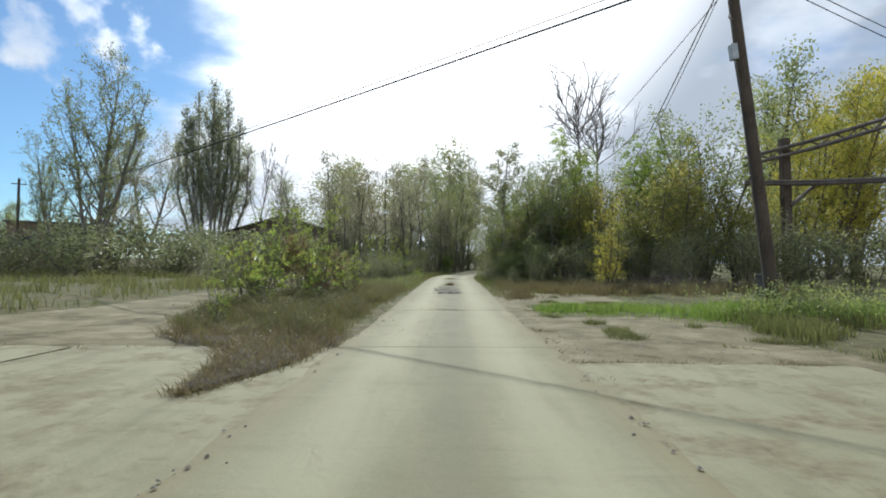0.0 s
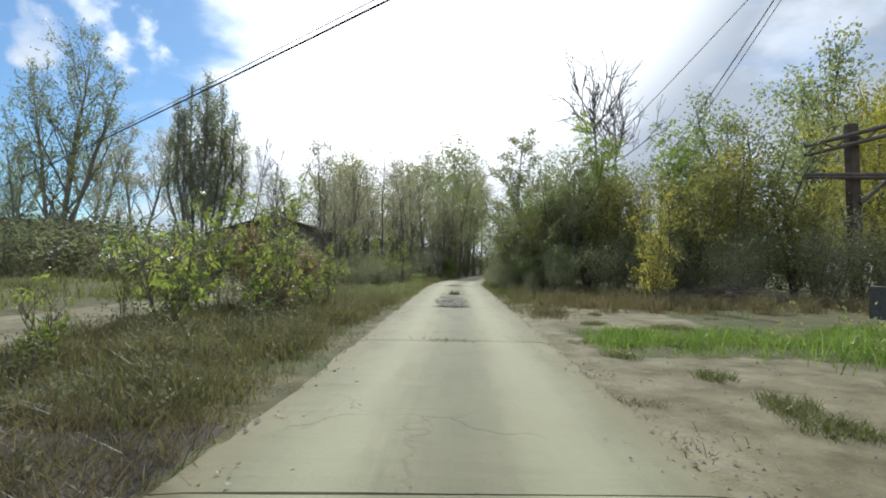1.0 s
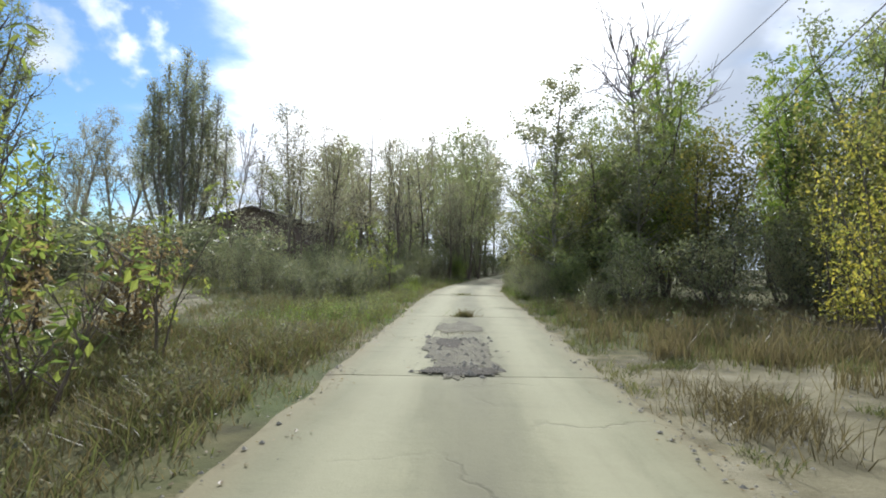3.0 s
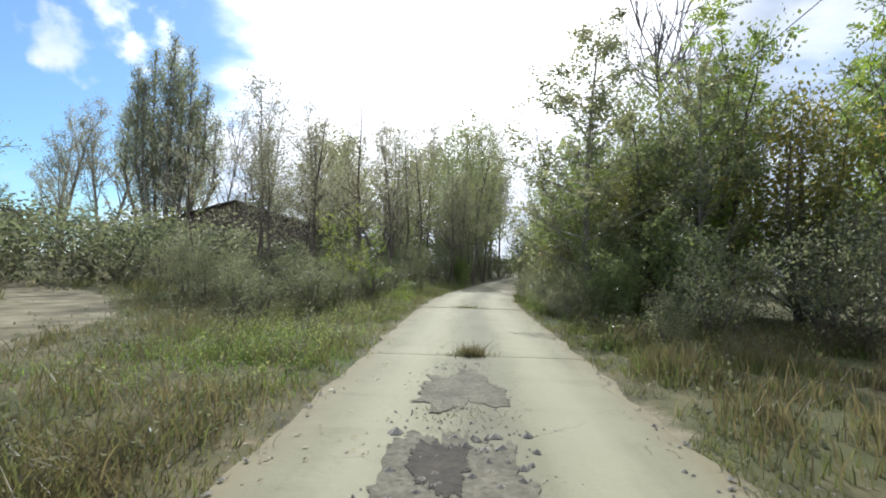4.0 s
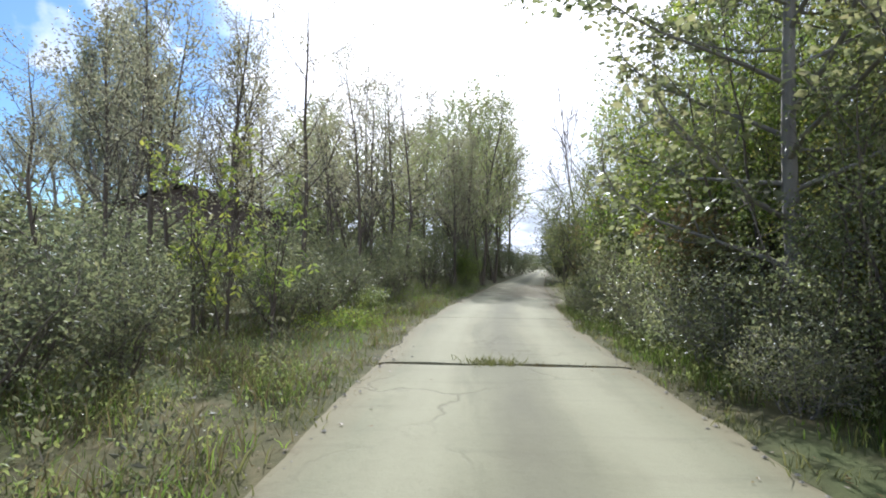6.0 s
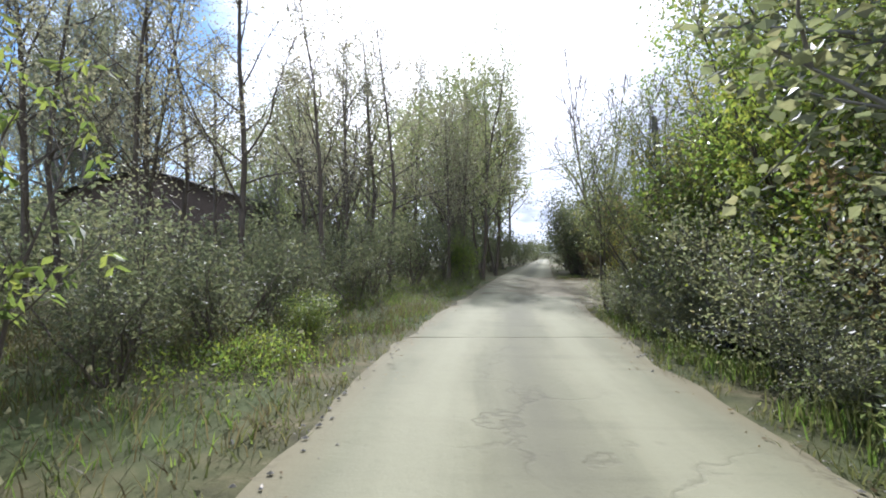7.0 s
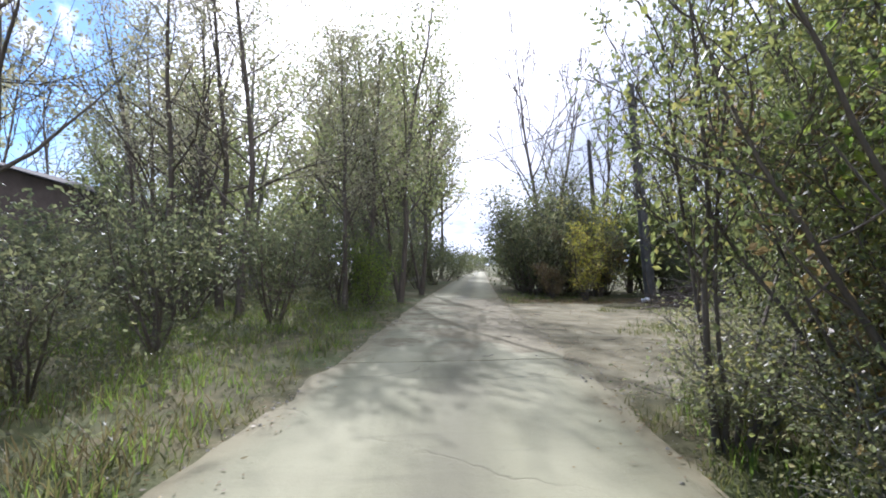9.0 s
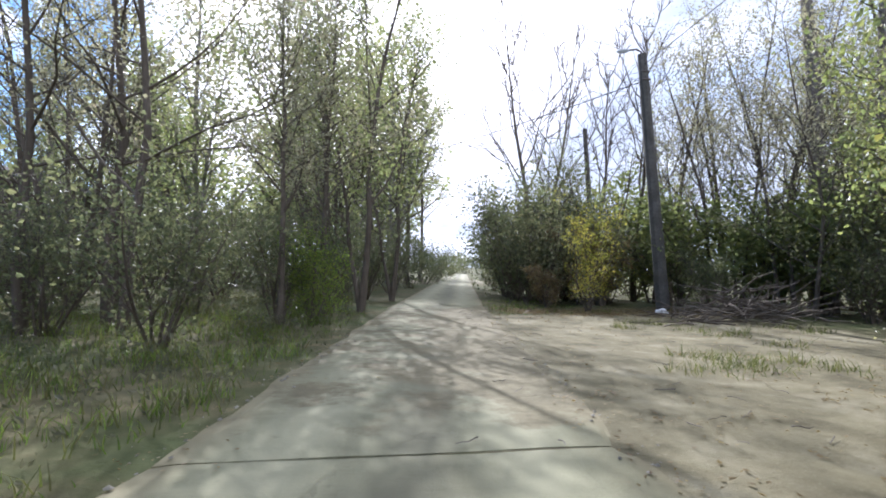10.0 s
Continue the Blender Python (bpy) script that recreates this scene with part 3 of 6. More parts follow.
def make_ground():
    def axis(lo, hi, stepv, far):
        inner = np.arange(lo, hi + 1e-6, stepv)
        out = [8, 20, 45, 90, 170, 320, 600, 1100, 2000]
        return np.concatenate([[lo - o for o in reversed(out) if o <= far], inner, [hi + o for o in out if o <= far]])
    xs, ys = axis(-22, 22, 0.4, 2000), axis(-6, 102, 0.4, 2000)
    nx, ny = len(xs), len(ys)
    verts, bare = [], []
    for y in ys:
        for x in xs:
            verts.append((x, y, ground_z(x, y)))
            bare.append(bareness(x, y))
    i = np.arange(ny - 1)[:, None] * nx
    j = np.arange(nx - 1)[None, :]
    q = np.stack([i + j, i + j + 1, i + nx + j + 1, i + nx + j], axis=-1).reshape(-1, 4)
    me = np_mesh("ground", verts, q, GROUND, True)
    at = me.attributes.new("bare", "FLOAT", "POINT")
    at.data.foreach_set("value", bare)
    return tagged(new("ground", me), "rough grassy soil with bare sandy dirt patches", "ground", kind="structure")


make_ground()

JOINTS = [-19.5, -12.8, -6.2, 0.9, 7.3, 13.3, 20.4, 27.4, 36.5, 42.3, 49.2, 56.2, 62.7, 69.4, 76.0, 83.0, 90.0, 97.0, 104.0, 112.0, 120.0, 130.0, 141.0]


WIDE_JOINTS = {36.5: 0.15, 42.3: 0.012, 49.2: 0.012, 56.2: 0.016}


def slab_mesh(y0, y1, seed):
    """One cast slab: ragged worn edges, a slightly dished top and real thickness."""
    rng = random.Random(seed)
    ny = max(6, int((y1 - y0) / 0.22))
    us = [-1, -0.985, -0.9, -0.6, -0.3, 0, 0.3, 0.6, 0.9, 0.985, 1]
    if y0 > 70:
        ny, us = 5, [-1, -0.5, 0, 0.5, 1]
    bm = bmesh.new()
    grid = []
    for k in range(ny + 1):
        f = k / ny
        row = []
        for u in us:
            y = y0 + (y1 - y0) * f
            end = 0.0
            if k in (0, ny):
                wide = WIDE_JOINTS.get(round(y0 if k == 0 else y1, 1), 0.0)
                end = (0.007 + (0.022 + wide) * max(0.0, 0.25 + noise.noise(Vector((u * 4.0, seed * 3.7, k))))) * (1 if k == 0 else -1)
            y += end + u * 0.06
            rag = 0.0
            if abs(u) > 0.95:
                rag = 0.11 * noise.noise(Vector((u * 9, y * 0.9, 1.0))) + 0.05 * noise.noise(Vector((u * 9, y * 2.1, 5.0)))
            x = road_x(y) + u * (half_width(y) + rag)
            z = 0.0 - 0.012 * (abs(u) > 0.98) - 0.008 * (k in (0, ny)) + 0.006 * noise.noise(Vector((x, y, 0)))
            row.append(bm.verts.new((x, y, z)))
        grid.append(row)
    for k in range(ny):
        for i in range(len(us) - 1):
            bm.faces.new((grid[k][i], grid[k][i + 1], grid[k + 1][i + 1], grid[k + 1][i]))
    rim = [e for e in bm.edges if e.is_boundary]
    ext = bmesh.ops.extrude_edge_only(bm, edges=rim)
    for g in ext["geom"]:
        if isinstance(g, bmesh.types.BMVert):
            g.co.z = -0.14
    bmesh.ops.recalc_face_normals(bm, faces=bm.faces)
    me = bpy.data.meshes.new("slab")
    bm.to_mesh(me)
    bm.free()
    me.materials.append(CONCRETE)
    at = me.attributes.new("across", "FLOAT", "POINT")
    at.data.foreach_set("value", [(v.co.x - road_x(v.co.y)) / half_width(v.co.y) for v in me.vertices])
    at = me.attributes.new("dirt", "FLOAT", "POINT")
    at.data.foreach_set("value", [dirtiness(v.co.x, v.co.y) for v in me.vertices])
    return me


def dirtiness(x, y):
    """How much dirt lies on the slabs: much where they run past the turning place, a little along their sides."""
    side = (x - road_x(y)) / half_width(y)
    v = soft(y, 47.0, 51.5) * (1 - soft(y, 60.0, 66.0)) * (0.52 + 0.24 * soft(side, -0.7, 1.0))
    v = max(v, 0.5 * soft(abs(side), 0.72, 1.05))
    return max(v, 0.24 * soft(y, 60, 66))


road = tagged(new("road"), "narrow old road of pale concrete slabs with weedy joints", "road", kind="structure")
for k in range(len(JOINTS) - 1):
    part("slab", slab_mesh(JOINTS[k] + 0.002, JOINTS[k + 1] - 0.002, k + 1), CONCRETE, road)


def apron_slab(x0, x1, y0, y1, seed):
    """A slab of the old paved yard beside the road, a little lower and more broken at its rim."""
    n = 14
    bm = bmesh.new()
    rows = []
    for k in range(n + 1):
        row = []
        for i in range(n + 1):
            u, v = i / n, k / n
            x, y = x0 + (x1 - x0) * u, y0 + (y1 - y0) * v
            if i in (0, n):
                x += 0.12 * noise.noise(Vector((y * 1.1, seed, 2.0)))
            if k in (0, n):
                y += 0.16 * noise.noise(Vector((x * 0.9, seed, 6.0)))
            row.append(bm.verts.new((x, y, -0.018 + 0.008 * noise.noise(Vector((x * 0.7, y * 0.7, seed))))))
        rows.append(row)
    for k in range(n):
        for i in range(n):
            bm.faces.new((rows[k][i], rows[k][i + 1], rows[k + 1][i + 1], rows[k + 1][i]))
    ext = bmesh.ops.extrude_edge_only(bm, edges=[e for e in bm.edges if e.is_boundary])
    for g in ext["geom"]:
        if isinstance(g, bmesh.types.BMVert):
            g.co.z = -0.16
    bmesh.ops.recalc_face_normals(bm, faces=bm.faces)
    return bm


apron = tagged(new("pavement"), "broken concrete yard slabs flush with the road", "pavement", kind="structure")
for k, (x0, x1, y0, y1) in enumerate(((-5.6, -1.45, 0.9, 7.2), (-9.8, -5.64, 0.7, 7.05), (-5.6, -1.45, -6.2, 0.86), (1.35, 5.3, 0.3, 6.2), (1.35, 5.3, -6.2, 0.26))):
    piece = part("slab", apron_slab(x0, x1, y0, y1, k + 3.3), CONCRETE, apron)
    at = piece.data.attributes.new("across", "FLOAT", "POINT")
    at.data.foreach_set("value", [0.72] * len(piece.data.vertices))
    at = piece.data.attributes.new("dirt", "FLOAT", "POINT")
    at.data.foreach_set("value", [0.47] * len(piece.data.vertices))

# outline of the island's point, which follows the bush's shadow wedge
TIP_Y = [4.2, 6.0, 7.0, 7.6, 8.5, 9.5]
TIP_L = [-2.75, -3.05, -3.5, -4.4, -5.2, -5.4]
TIP_R = [-2.6, -1.95, -1.8, -1.78, -1.76, -1.75]


def tip_span(y):
    return float(np.interp(y, TIP_Y, TIP_L)), float(np.interp(y, TIP_Y, TIP_R))


def shade_wedge():
    """The pointed end of the island: the bush's shadow over the yard slabs, modelled as a low bank of dark soil."""
    bm = bmesh.new()
    rows = []
    for k in range(25):
        y = 4.2 + 4.6 * k / 24
        a, b = tip_span(y)
        row = []
        for i in range(13):
            u = i / 12
            x = a + (b - a) * u + 0.1 * noise.noise(Vector((u * 3, y * 2.3, 4.0)))
            h = min(1.0, 6 * u, 6 * (1 - u), k / 3, (24 - k) / 4)
            row.append(bm.verts.new((x, y, -0.06 + h * (0.09 + 0.05 * noise.noise(Vector((x * 2, y * 2, 1.0)))))))
        rows.append(row)
    for p, q in zip(rows[:-1], rows[1:]):
        for i in range(12):
            bm.faces.new((p[i], p[i + 1], q[i + 1], q[i]))
    for f in bm.faces:
        f.smooth = True
    ob = part("shade_bank", bm, JOINT_SOIL, None)
    tagged(ob, "low bank of dark soil shaped like the bush's shadow at the island's point", "soil", kind="structure")


shade_wedge()

for y in JOINTS[4:14]:
    bm = bmesh.new()
    row = []
    for u in np.linspace(-0.97, 0.97, 12):
        yy = y + u * 0.06
        x = road_x(yy) + u * half_width(yy)
        fw = 0.06 + WIDE_JOINTS.get(y, 0.0) * 0.7
        row.append((bm.verts.new((x, yy - fw, -0.036)), bm.verts.new((x, yy, -0.03 + 0.006 * noise.noise(Vector((x * 3, yy, 0))))), bm.verts.new((x, yy + fw, -0.036))))
    for a, b in zip(row[:-1], row[1:]):
        bm.faces.new((a[0], b[0], b[1], a[1]))
        bm.faces.new((a[1], b[1], b[2], a[2]))
    part("joint_fill", bm, JOINT_SOIL, road, "dark soil in the joint")


# ---- kinds of plants ----
R0 = np.random.default_rng(5)



def spire_poplar():
    """A broad columnar poplar: upright stems side by side, each in a sleeve of steep branches, which together make one tapering crown."""
    rng = np.random.default_rng(11)
    tubes, segs = [], []
    for side, deep, h, w in ((0.3, 0.0, 30.5, 1.9), (-1.9, 0.8, 28.6, 1.7), (2.5, -0.6, 29.0, 1.7), (-3.6, -0.4, 25.6, 1.7), (4.3, 0.6, 25.0, 1.6), (-4.8, 0.8, 20.5, 1.6),
                             (5.6, -0.4, 20.0, 1.5), (0.2, -2.6, 27.0, 1.8), (1.2, 2.6, 26.0, 1.8), (-2.6, -2.2, 23.5, 1.7), (3.2, 2.0, 23.0, 1.7)):
        n = 16
        z = np.linspace(0, 1, n)
        line = np.stack([side * (0.3 + 0.7 * np.minimum(1, z * 1.8)), deep * (0.3 + 0.7 * np.minimum(1, z * 1.8)), z * h], 1) + rng.normal(0, 0.08, (n, 3)) * z[:, None]
        tubes.append((line, 0.26 * (1 - z) ** 0.8 + 0.03, 6))
        for _ in range(int(h * 5.5)):
            f = 0.2 + 0.78 * rng.uniform(0, 1) ** 0.85
            g = (f - 0.2) / 0.8
            k = min(int(f * (n - 1)), n - 2)
            p = line[k] + (line[k + 1] - line[k]) * (f * (n - 1) - k)
            a = rng.uniform(0, 6.28)
            r = w * (0.55 + 0.65 * math.sin(math.pi * min(1.0, 0.25 + 0.72 * g))) * (1 - 0.55 * g ** 3)
            tip = p + np.array([math.cos(a) * r, math.sin(a) * r, r * rng.uniform(1.2, 2.4)]) * rng.uniform(0.5, 1.1)
            mid = (p + tip) / 2 + np.array([math.cos(a), math.sin(a), 0]) * r * 0.15
            tubes.append((np.array([p, mid, tip]), np.array([0.045, 0.03, 0.015]), 3))
            segs += [((p + mid) / 2, mid), (mid, tip), (mid, tip + (tip - mid) * 0.3)]
    ob = thing("poplar_tree", pose(0, 0, -200), "tall columnar grey-green poplar with several upright stems", "tree")
    v, q = join([tube(*t) for t in tubes])
    part("trunk", np_mesh("trunk", v, q, BARK_GREY, True), None, ob)
    v, q = leaf_cloud(rng, segs, 30000, 0.29, 0.26, 0.2)
    part("crown", np_mesh("crown", v, q, LEAF_POPLAR), None, ob)
    return ob


tall_poplar = spire_poplar()
thin_big = plant("ash_tree", "tall half-bare tree with fine upswept branches", "tree",
                 [dict(h=19, r0=0.26, limbs=20, base=0.15, angle=(22, 48), reach=(0.42, 0.16), up=0.75, twigs=6, twig=0.42, fine=2, rmin=0.014, lean=(0.05, 0)),
                  dict(h=16, r0=0.2, limbs=15, base=0.15, angle=(22, 48), reach=(0.42, 0.16), up=0.75, twigs=6, twig=0.42, fine=2, rmin=0.014, lean=(-0.3, 0.1)),
                  dict(h=16, r0=0.2, limbs=15, base=0.15, angle=(22, 48), reach=(0.42, 0.16), up=0.75, twigs=6, twig=0.42, fine=2, rmin=0.014, lean=(0.3, -0.1))],
                 dict(n=9000, size=0.2, spread=0.2), BARK_GREY, LEAF_PALE, 12)
round_bare = plant("willow_tree", "round-topped tree nearly bare of leaves", "tree",
                   [dict(h=20, r0=0.3, limbs=16, base=0.3, angle=(18, 40), reach=(0.4, 0.18), up=0.6, twigs=6, twig=0.42, fine=2, rmin=0.014, lean=(0.08, 0)),
                    dict(h=19, r0=0.28, limbs=14, base=0.3, angle=(18, 40), reach=(0.4, 0.18), up=0.6, twigs=6, twig=0.42, fine=2, rmin=0.014, lean=(-0.22, 0.1))],
                   dict(n=5000, size=0.26, spread=0.3), BARK_GREY, LEAF_GREY, 13)
dead = plant("dead_tree", "dead bare tree with crooked grey branches", "tree",
             [dict(h=15.0, r0=0.28, limbs=13, base=0.85, angle=(16, 70), reach=(0.42, 0.36), up=0.5, twigs=6, twig=0.45, fine=2, wander=0.03, twig_r=0.65, rmin=0.03)],
             None, BARK_DEAD, None, 23)
aspen = plant("aspen_tree", "slender aspen with sparse yellow-green leaves", "tree",
              [dict(h=9.6, r0=0.065, limbs=20, base=0.15, angle=(30, 62), reach=(0.36, 0.12), up=0.5, twigs=6, twig=0.42, fine=0, wander=0.06)],
              dict(n=2200, size=0.08, spread=0.15, droop=0.6, aspect=0.8), BARK, LEAF_GREY, 14)
aspen_b = plant("aspen_tree", "leaning aspen with thin yellowing leaves", "tree",
                [dict(h=10.5, r0=0.08, limbs=18, base=0.25, angle=(32, 65), reach=(0.4, 0.14), up=0.5, twigs=7, twig=0.42, wander=0.07, lean=(0.2, 0.0)),
                 dict(h=8, r0=0.055, limbs=13, base=0.25, angle=(30, 60), reach=(0.36, 0.12), up=0.5, twigs=6, twig=0.42, wander=0.07, lean=(-0.2, 0.1))],
                dict(n=4200, size=0.095, spread=0.2, droop=0.6, aspect=0.8), BARK, LEAF_PALE, 15)
thin_tree = plant("young_tree", "thin young tree almost bare of leaves", "tree",
                  [dict(h=9, r0=0.07, limbs=17, base=0.25, angle=(22, 50), reach=(0.3, 0.12), up=0.5, twigs=5, twig=0.42, fine=1, wander=0.05)],
                  dict(n=1800, size=0.09, spread=0.2, droop=0.6), BARK, LEAF_GREY, 16)
bare_tree = plant("bare_tree", "bare young tree with upright twigs", "tree",
                  [dict(h=10.5, r0=0.1, limbs=14, base=0.28, angle=(22, 45), reach=(0.4, 0.18), up=0.6, twigs=6, twig=0.42, fine=2, rmin=0.013, wander=0.05)],
                  None, BARK, None, 17)
forked = plant("forked_tree", "tall dark-stemmed roadside tree with thin foliage", "tree",
               [dict(h=11.5, r0=0.075, limbs=17, base=0.2, angle=(35, 70), reach=(0.34, 0.1), up=0.4, twigs=6, twig=0.42, fine=1, wander=0.05)],
               dict(n=2000, size=0.075, spread=0.2, droop=0.6, aspect=0.75), BARK, LEAF_GREY, 18)
road_tree = plant("roadside_aspen", "roadside aspen with round dark fluttering leaves", "tree",
                  [dict(h=9.4, r0=0.085, limbs=36, base=0.14, angle=(52, 82), reach=(0.36, 0.09), up=0.3, twigs=6, twig=0.40, wander=0.025)],
                  dict(n=8200, size=0.1, spread=0.11, droop=0.7, aspect=0.85), BARK_GREY, LEAF_DULL, 19)
full_tree = plant("maple_tree", "full leafy green maple", "tree",
                  stems_of(R0, 4, 0.3, 8.0, 0.1, limbs=13, base=0.1, angle=(30, 70), reach=(0.4, 0.16), up=0.45, twigs=4, twig=0.45, wander=0.07),
                  dict(n=5400, size=0.125, spread=0.22, droop=0.5, aspect=0.7), BARK, LEAF_GREEN, 20)
pale_tree = plant("pale_maple", "rounded pale yellow-green tree at the wood's edge", "tree",
                  stems_of(R0, 4, 0.3, 8.6, 0.1, limbs=13, base=0.08, angle=(28, 65), reach=(0.38, 0.16), up=0.5, twigs=5, twig=0.45, fine=1, wander=0.07),
                  dict(n=3300, size=0.09, spread=0.24, droop=0.5, aspect=0.7), BARK, LEAF_PALE, 27)
gold_tree = plant("golden_maple", "leafy maple turning yellow and green", "tree",
                  stems_of(R0, 4, 0.28, 8.0, 0.1, limbs=13, base=0.06, angle=(28, 65), reach=(0.38, 0.16), up=0.5, twigs=4, twig=0.45, wander=0.07),
                  dict(n=6000, size=0.14, spread=0.24, droop=0.5, aspect=0.7), BARK, LEAF_GOLD, 21)
thicket = plant("thicket_tree", "grey-brown many-stemmed tree with thin withering leaves", "tree",
                stems_of(R0, 4, 0.25, 8.8, 0.075, limbs=12, base=0.1, angle=(22, 55), reach=(0.34, 0.16), up=0.5, twigs=5, twig=0.45, fine=1, wander=0.06, rmin=0.006),
                dict(n=2300, size=0.08, spread=0.24, droop=0.5, aspect=0.65), BARK, LEAF_BRUSH, 28)
far_tree = plant("far_tree", "tall distant broadleaf tree, thinning crown", "tree",
                 [dict(h=21, r0=0.3, limbs=26, base=0.12, angle=(24, 50), reach=(0.34, 0.12), up=0.5, twigs=2, twig=0.42, wander=0.05, rmin=0.015),
                  dict(h=17, r0=0.24, limbs=18, base=0.12, angle=(24, 50), reach=(0.36, 0.12), up=0.5, twigs=3, twig=0.42, lean=(0.22, 0.05), wander=0.05)],
                 dict(n=3600, size=0.4, spread=0.5, droop=0.4), BARK, LEAF_PALE, 22)
tall_gold = plant("golden_maple", "tall broad tree turned golden yellow", "tree",
                  stems_of(R0, 4, 0.25, 19.0, 0.2, limbs=14, base=0.08, angle=(25, 60), reach=(0.34, 0.15), up=0.5, twigs=4, twig=0.45, wander=0.06),
                  dict(n=10000, size=0.24, spread=0.42, droop=0.5, aspect=0.7), BARK, LEAF_YELLOW, 29)
wood_tree = plant("wood_tree", "tall slender tree of the wood with pale olive leaves", "tree",
                  [dict(h=15, r0=0.15, limbs=30, base=0.10, angle=(28, 55), reach=(0.30, 0.09), up=0.5, twigs=5, twig=0.42, wander=0.03, rmin=0.01),
                   dict(h=11, r0=0.09, limbs=18, base=0.12, angle=(28, 55), reach=(0.32, 0.10), up=0.5, twigs=5, twig=0.42, lean=(0.2, 0.1), wander=0.04, rmin=0.01)],
                  dict(n=4600, size=0.17, spread=0.32, droop=0.5, aspect=0.65), BARK_GREY, LEAF_PALE, 45)
wood_thin = plant("wood_tree", "tall thin wood tree with sparse greyish leaves", "tree",
                  [dict(h=15, r0=0.11, limbs=24, base=0.28, angle=(30, 58), reach=(0.28, 0.08), up=0.45, twigs=6, twig=0.45, wander=0.04, rmin=0.008)],
                  dict(n=3800, size=0.145, spread=0.3, droop=0.5, aspect=0.7), BARK, LEAF_GREY, 46)
SH = dict(base=0.06, angle=(25, 75), up=0.25, twigs=2, twig=0.55, wander=0.1, sides=5)
dull_shrub = plant("shrub", "dull brown-green thorny shrub on the verge", "shrub",
                   stems_of(R0, 6, 0.75, 3.2, 0.03, limbs=7, reach=(0.42, 0.2), **SH),
                   dict(n=3000, size=0.09, spread=0.2, droop=0.4), BARK, LEAF_DULL, 31)
dark_shrub = plant("shrub", "dense dark green shrub", "shrub",
                   stems_of(R0, 7, 0.65, 3.4, 0.035, limbs=8, reach=(0.44, 0.22), **SH),
                   dict(n=2900, size=0.11, spread=0.22, droop=0.4), BARK, LEAF_DARK, 32)
far_shrub = plant("shrub", "grey-green scrub in the distance", "shrub",
                  stems_of(R0, 5, 0.8, 3.4, 0.035, limbs=5, reach=(0.44, 0.22), base=0.06, angle=(25, 75), up=0.25, twigs=1, twig=0.5, wander=0.1, sides=4),
                  dict(n=1600, size=0.165, spread=0.34, droop=0.4), BARK, LEAF_DARK, 30)
HG = dict(base=0.05, angle=(30, 80), up=0.2, twigs=3, twig=0.6, wander=0.09, sides=5)
brush_shrub = plant("shrub", "dark grey-green thicket of twiggy bushes", "shrub",
                    stems_of(R0, 7, 0.7, 3.4, 0.035, limbs=7, reach=(0.42, 0.2), base=0.05, angle=(20, 70), up=0.3, twigs=2, twig=0.6, wander=0.1, sides=5),
                    dict(n=2200, size=0.11, spread=0.22, droop=0.4), BARK, LEAF_DARK, 40)
hedge_olive = plant("hedge_shrub", "tall overhanging shrub with small olive and yellowing leaves", "shrub",
                    stems_of(R0, 7, 0.6, 4.9, 0.04, limbs=9, reach=(0.36, 0.2), **HG),
                    dict(n=10000, size=0.063, spread=0.15, droop=0.8, aspect=0.62), BARK, LEAF_OLIVE, 41)
hedge_green = plant("hedge_shrub", "tall shrub with fresh green sunlit leaves", "shrub",
                    stems_of(R0, 7, 0.5, 4.9, 0.04, limbs=9, reach=(0.34, 0.2), **HG),
                    dict(n=11000, size=0.067, spread=0.15, droop=0.8, aspect=0.65), BARK, LEAF_BRIGHT, 44)
hedge_yellow = plant("hedge_shrub", "tall arching shrub with yellow-green hanging leaves", "shrub",
                     stems_of(R0, 6, 0.55, 4.9, 0.04, limbs=9, reach=(0.34, 0.18), **HG),
                     dict(n=9000, size=0.063, spread=0.13, droop=0.9, aspect=0.62), BARK, LEAF_GOLD, 42)
hedge_low = plant("hedge_shrub", "low bramble with shining grey-green leaves", "shrub",
                  stems_of(R0, 8, 1.0, 2.1, 0.02, limbs=8, reach=(0.5, 0.25), **HG),
                  dict(n=6000, size=0.056, spread=0.12, droop=0.5, aspect=0.62), BARK_GREY, LEAF_DULL, 43)
green_shrub = plant("shrub", "leafy green shrub at the road", "shrub",
                    stems_of(R0, 6, 0.6, 3.4, 0.035, limbs=8, reach=(0.42, 0.2), **SH),
                    dict(n=5000, size=0.125, spread=0.16, droop=0.5), BARK, LEAF_GREEN, 33)
bright_shrub = plant("shrub", "shrub with bright sunlit green leaves", "shrub",
                     stems_of(R0, 6, 0.5, 3.0, 0.03, limbs=8, reach=(0.4, 0.2), **SH),
                     dict(n=5200, size=0.072, spread=0.15, droop=0.5, aspect=0.7), BARK, LEAF_BRIGHT, 34)
yellow_shrub = plant("yellow_shrub", "slim shrub with yellow-green autumn leaves", "shrub",
                     stems_of(R0, 5, 0.24, 4.0, 0.035, limbs=12, base=0.06, angle=(25, 65), reach=(0.24, 0.12), up=0.35, twigs=4, twig=0.5, wander=0.08),
                     dict(n=2200, size=0.085, spread=0.13, droop=0.7, aspect=0.7), BARK, LEAF_YELLOW, 35)
sapling = plant("maple_sapling", "box elder sapling with large hanging yellow-green leaves", "sapling",
                stems_of(R0, 3, 0.25, 3.7, 0.024, limbs=8, base=0.2, angle=(20, 50), reach=(0.28, 0.14), up=0.4, twigs=3, twig=0.5, wander=0.07),
                dict(n=95, size=0.15, spread=0.05, droop=1.3, aspect=0.5, pairs=2), BARK, LEAF_SAP, 36)
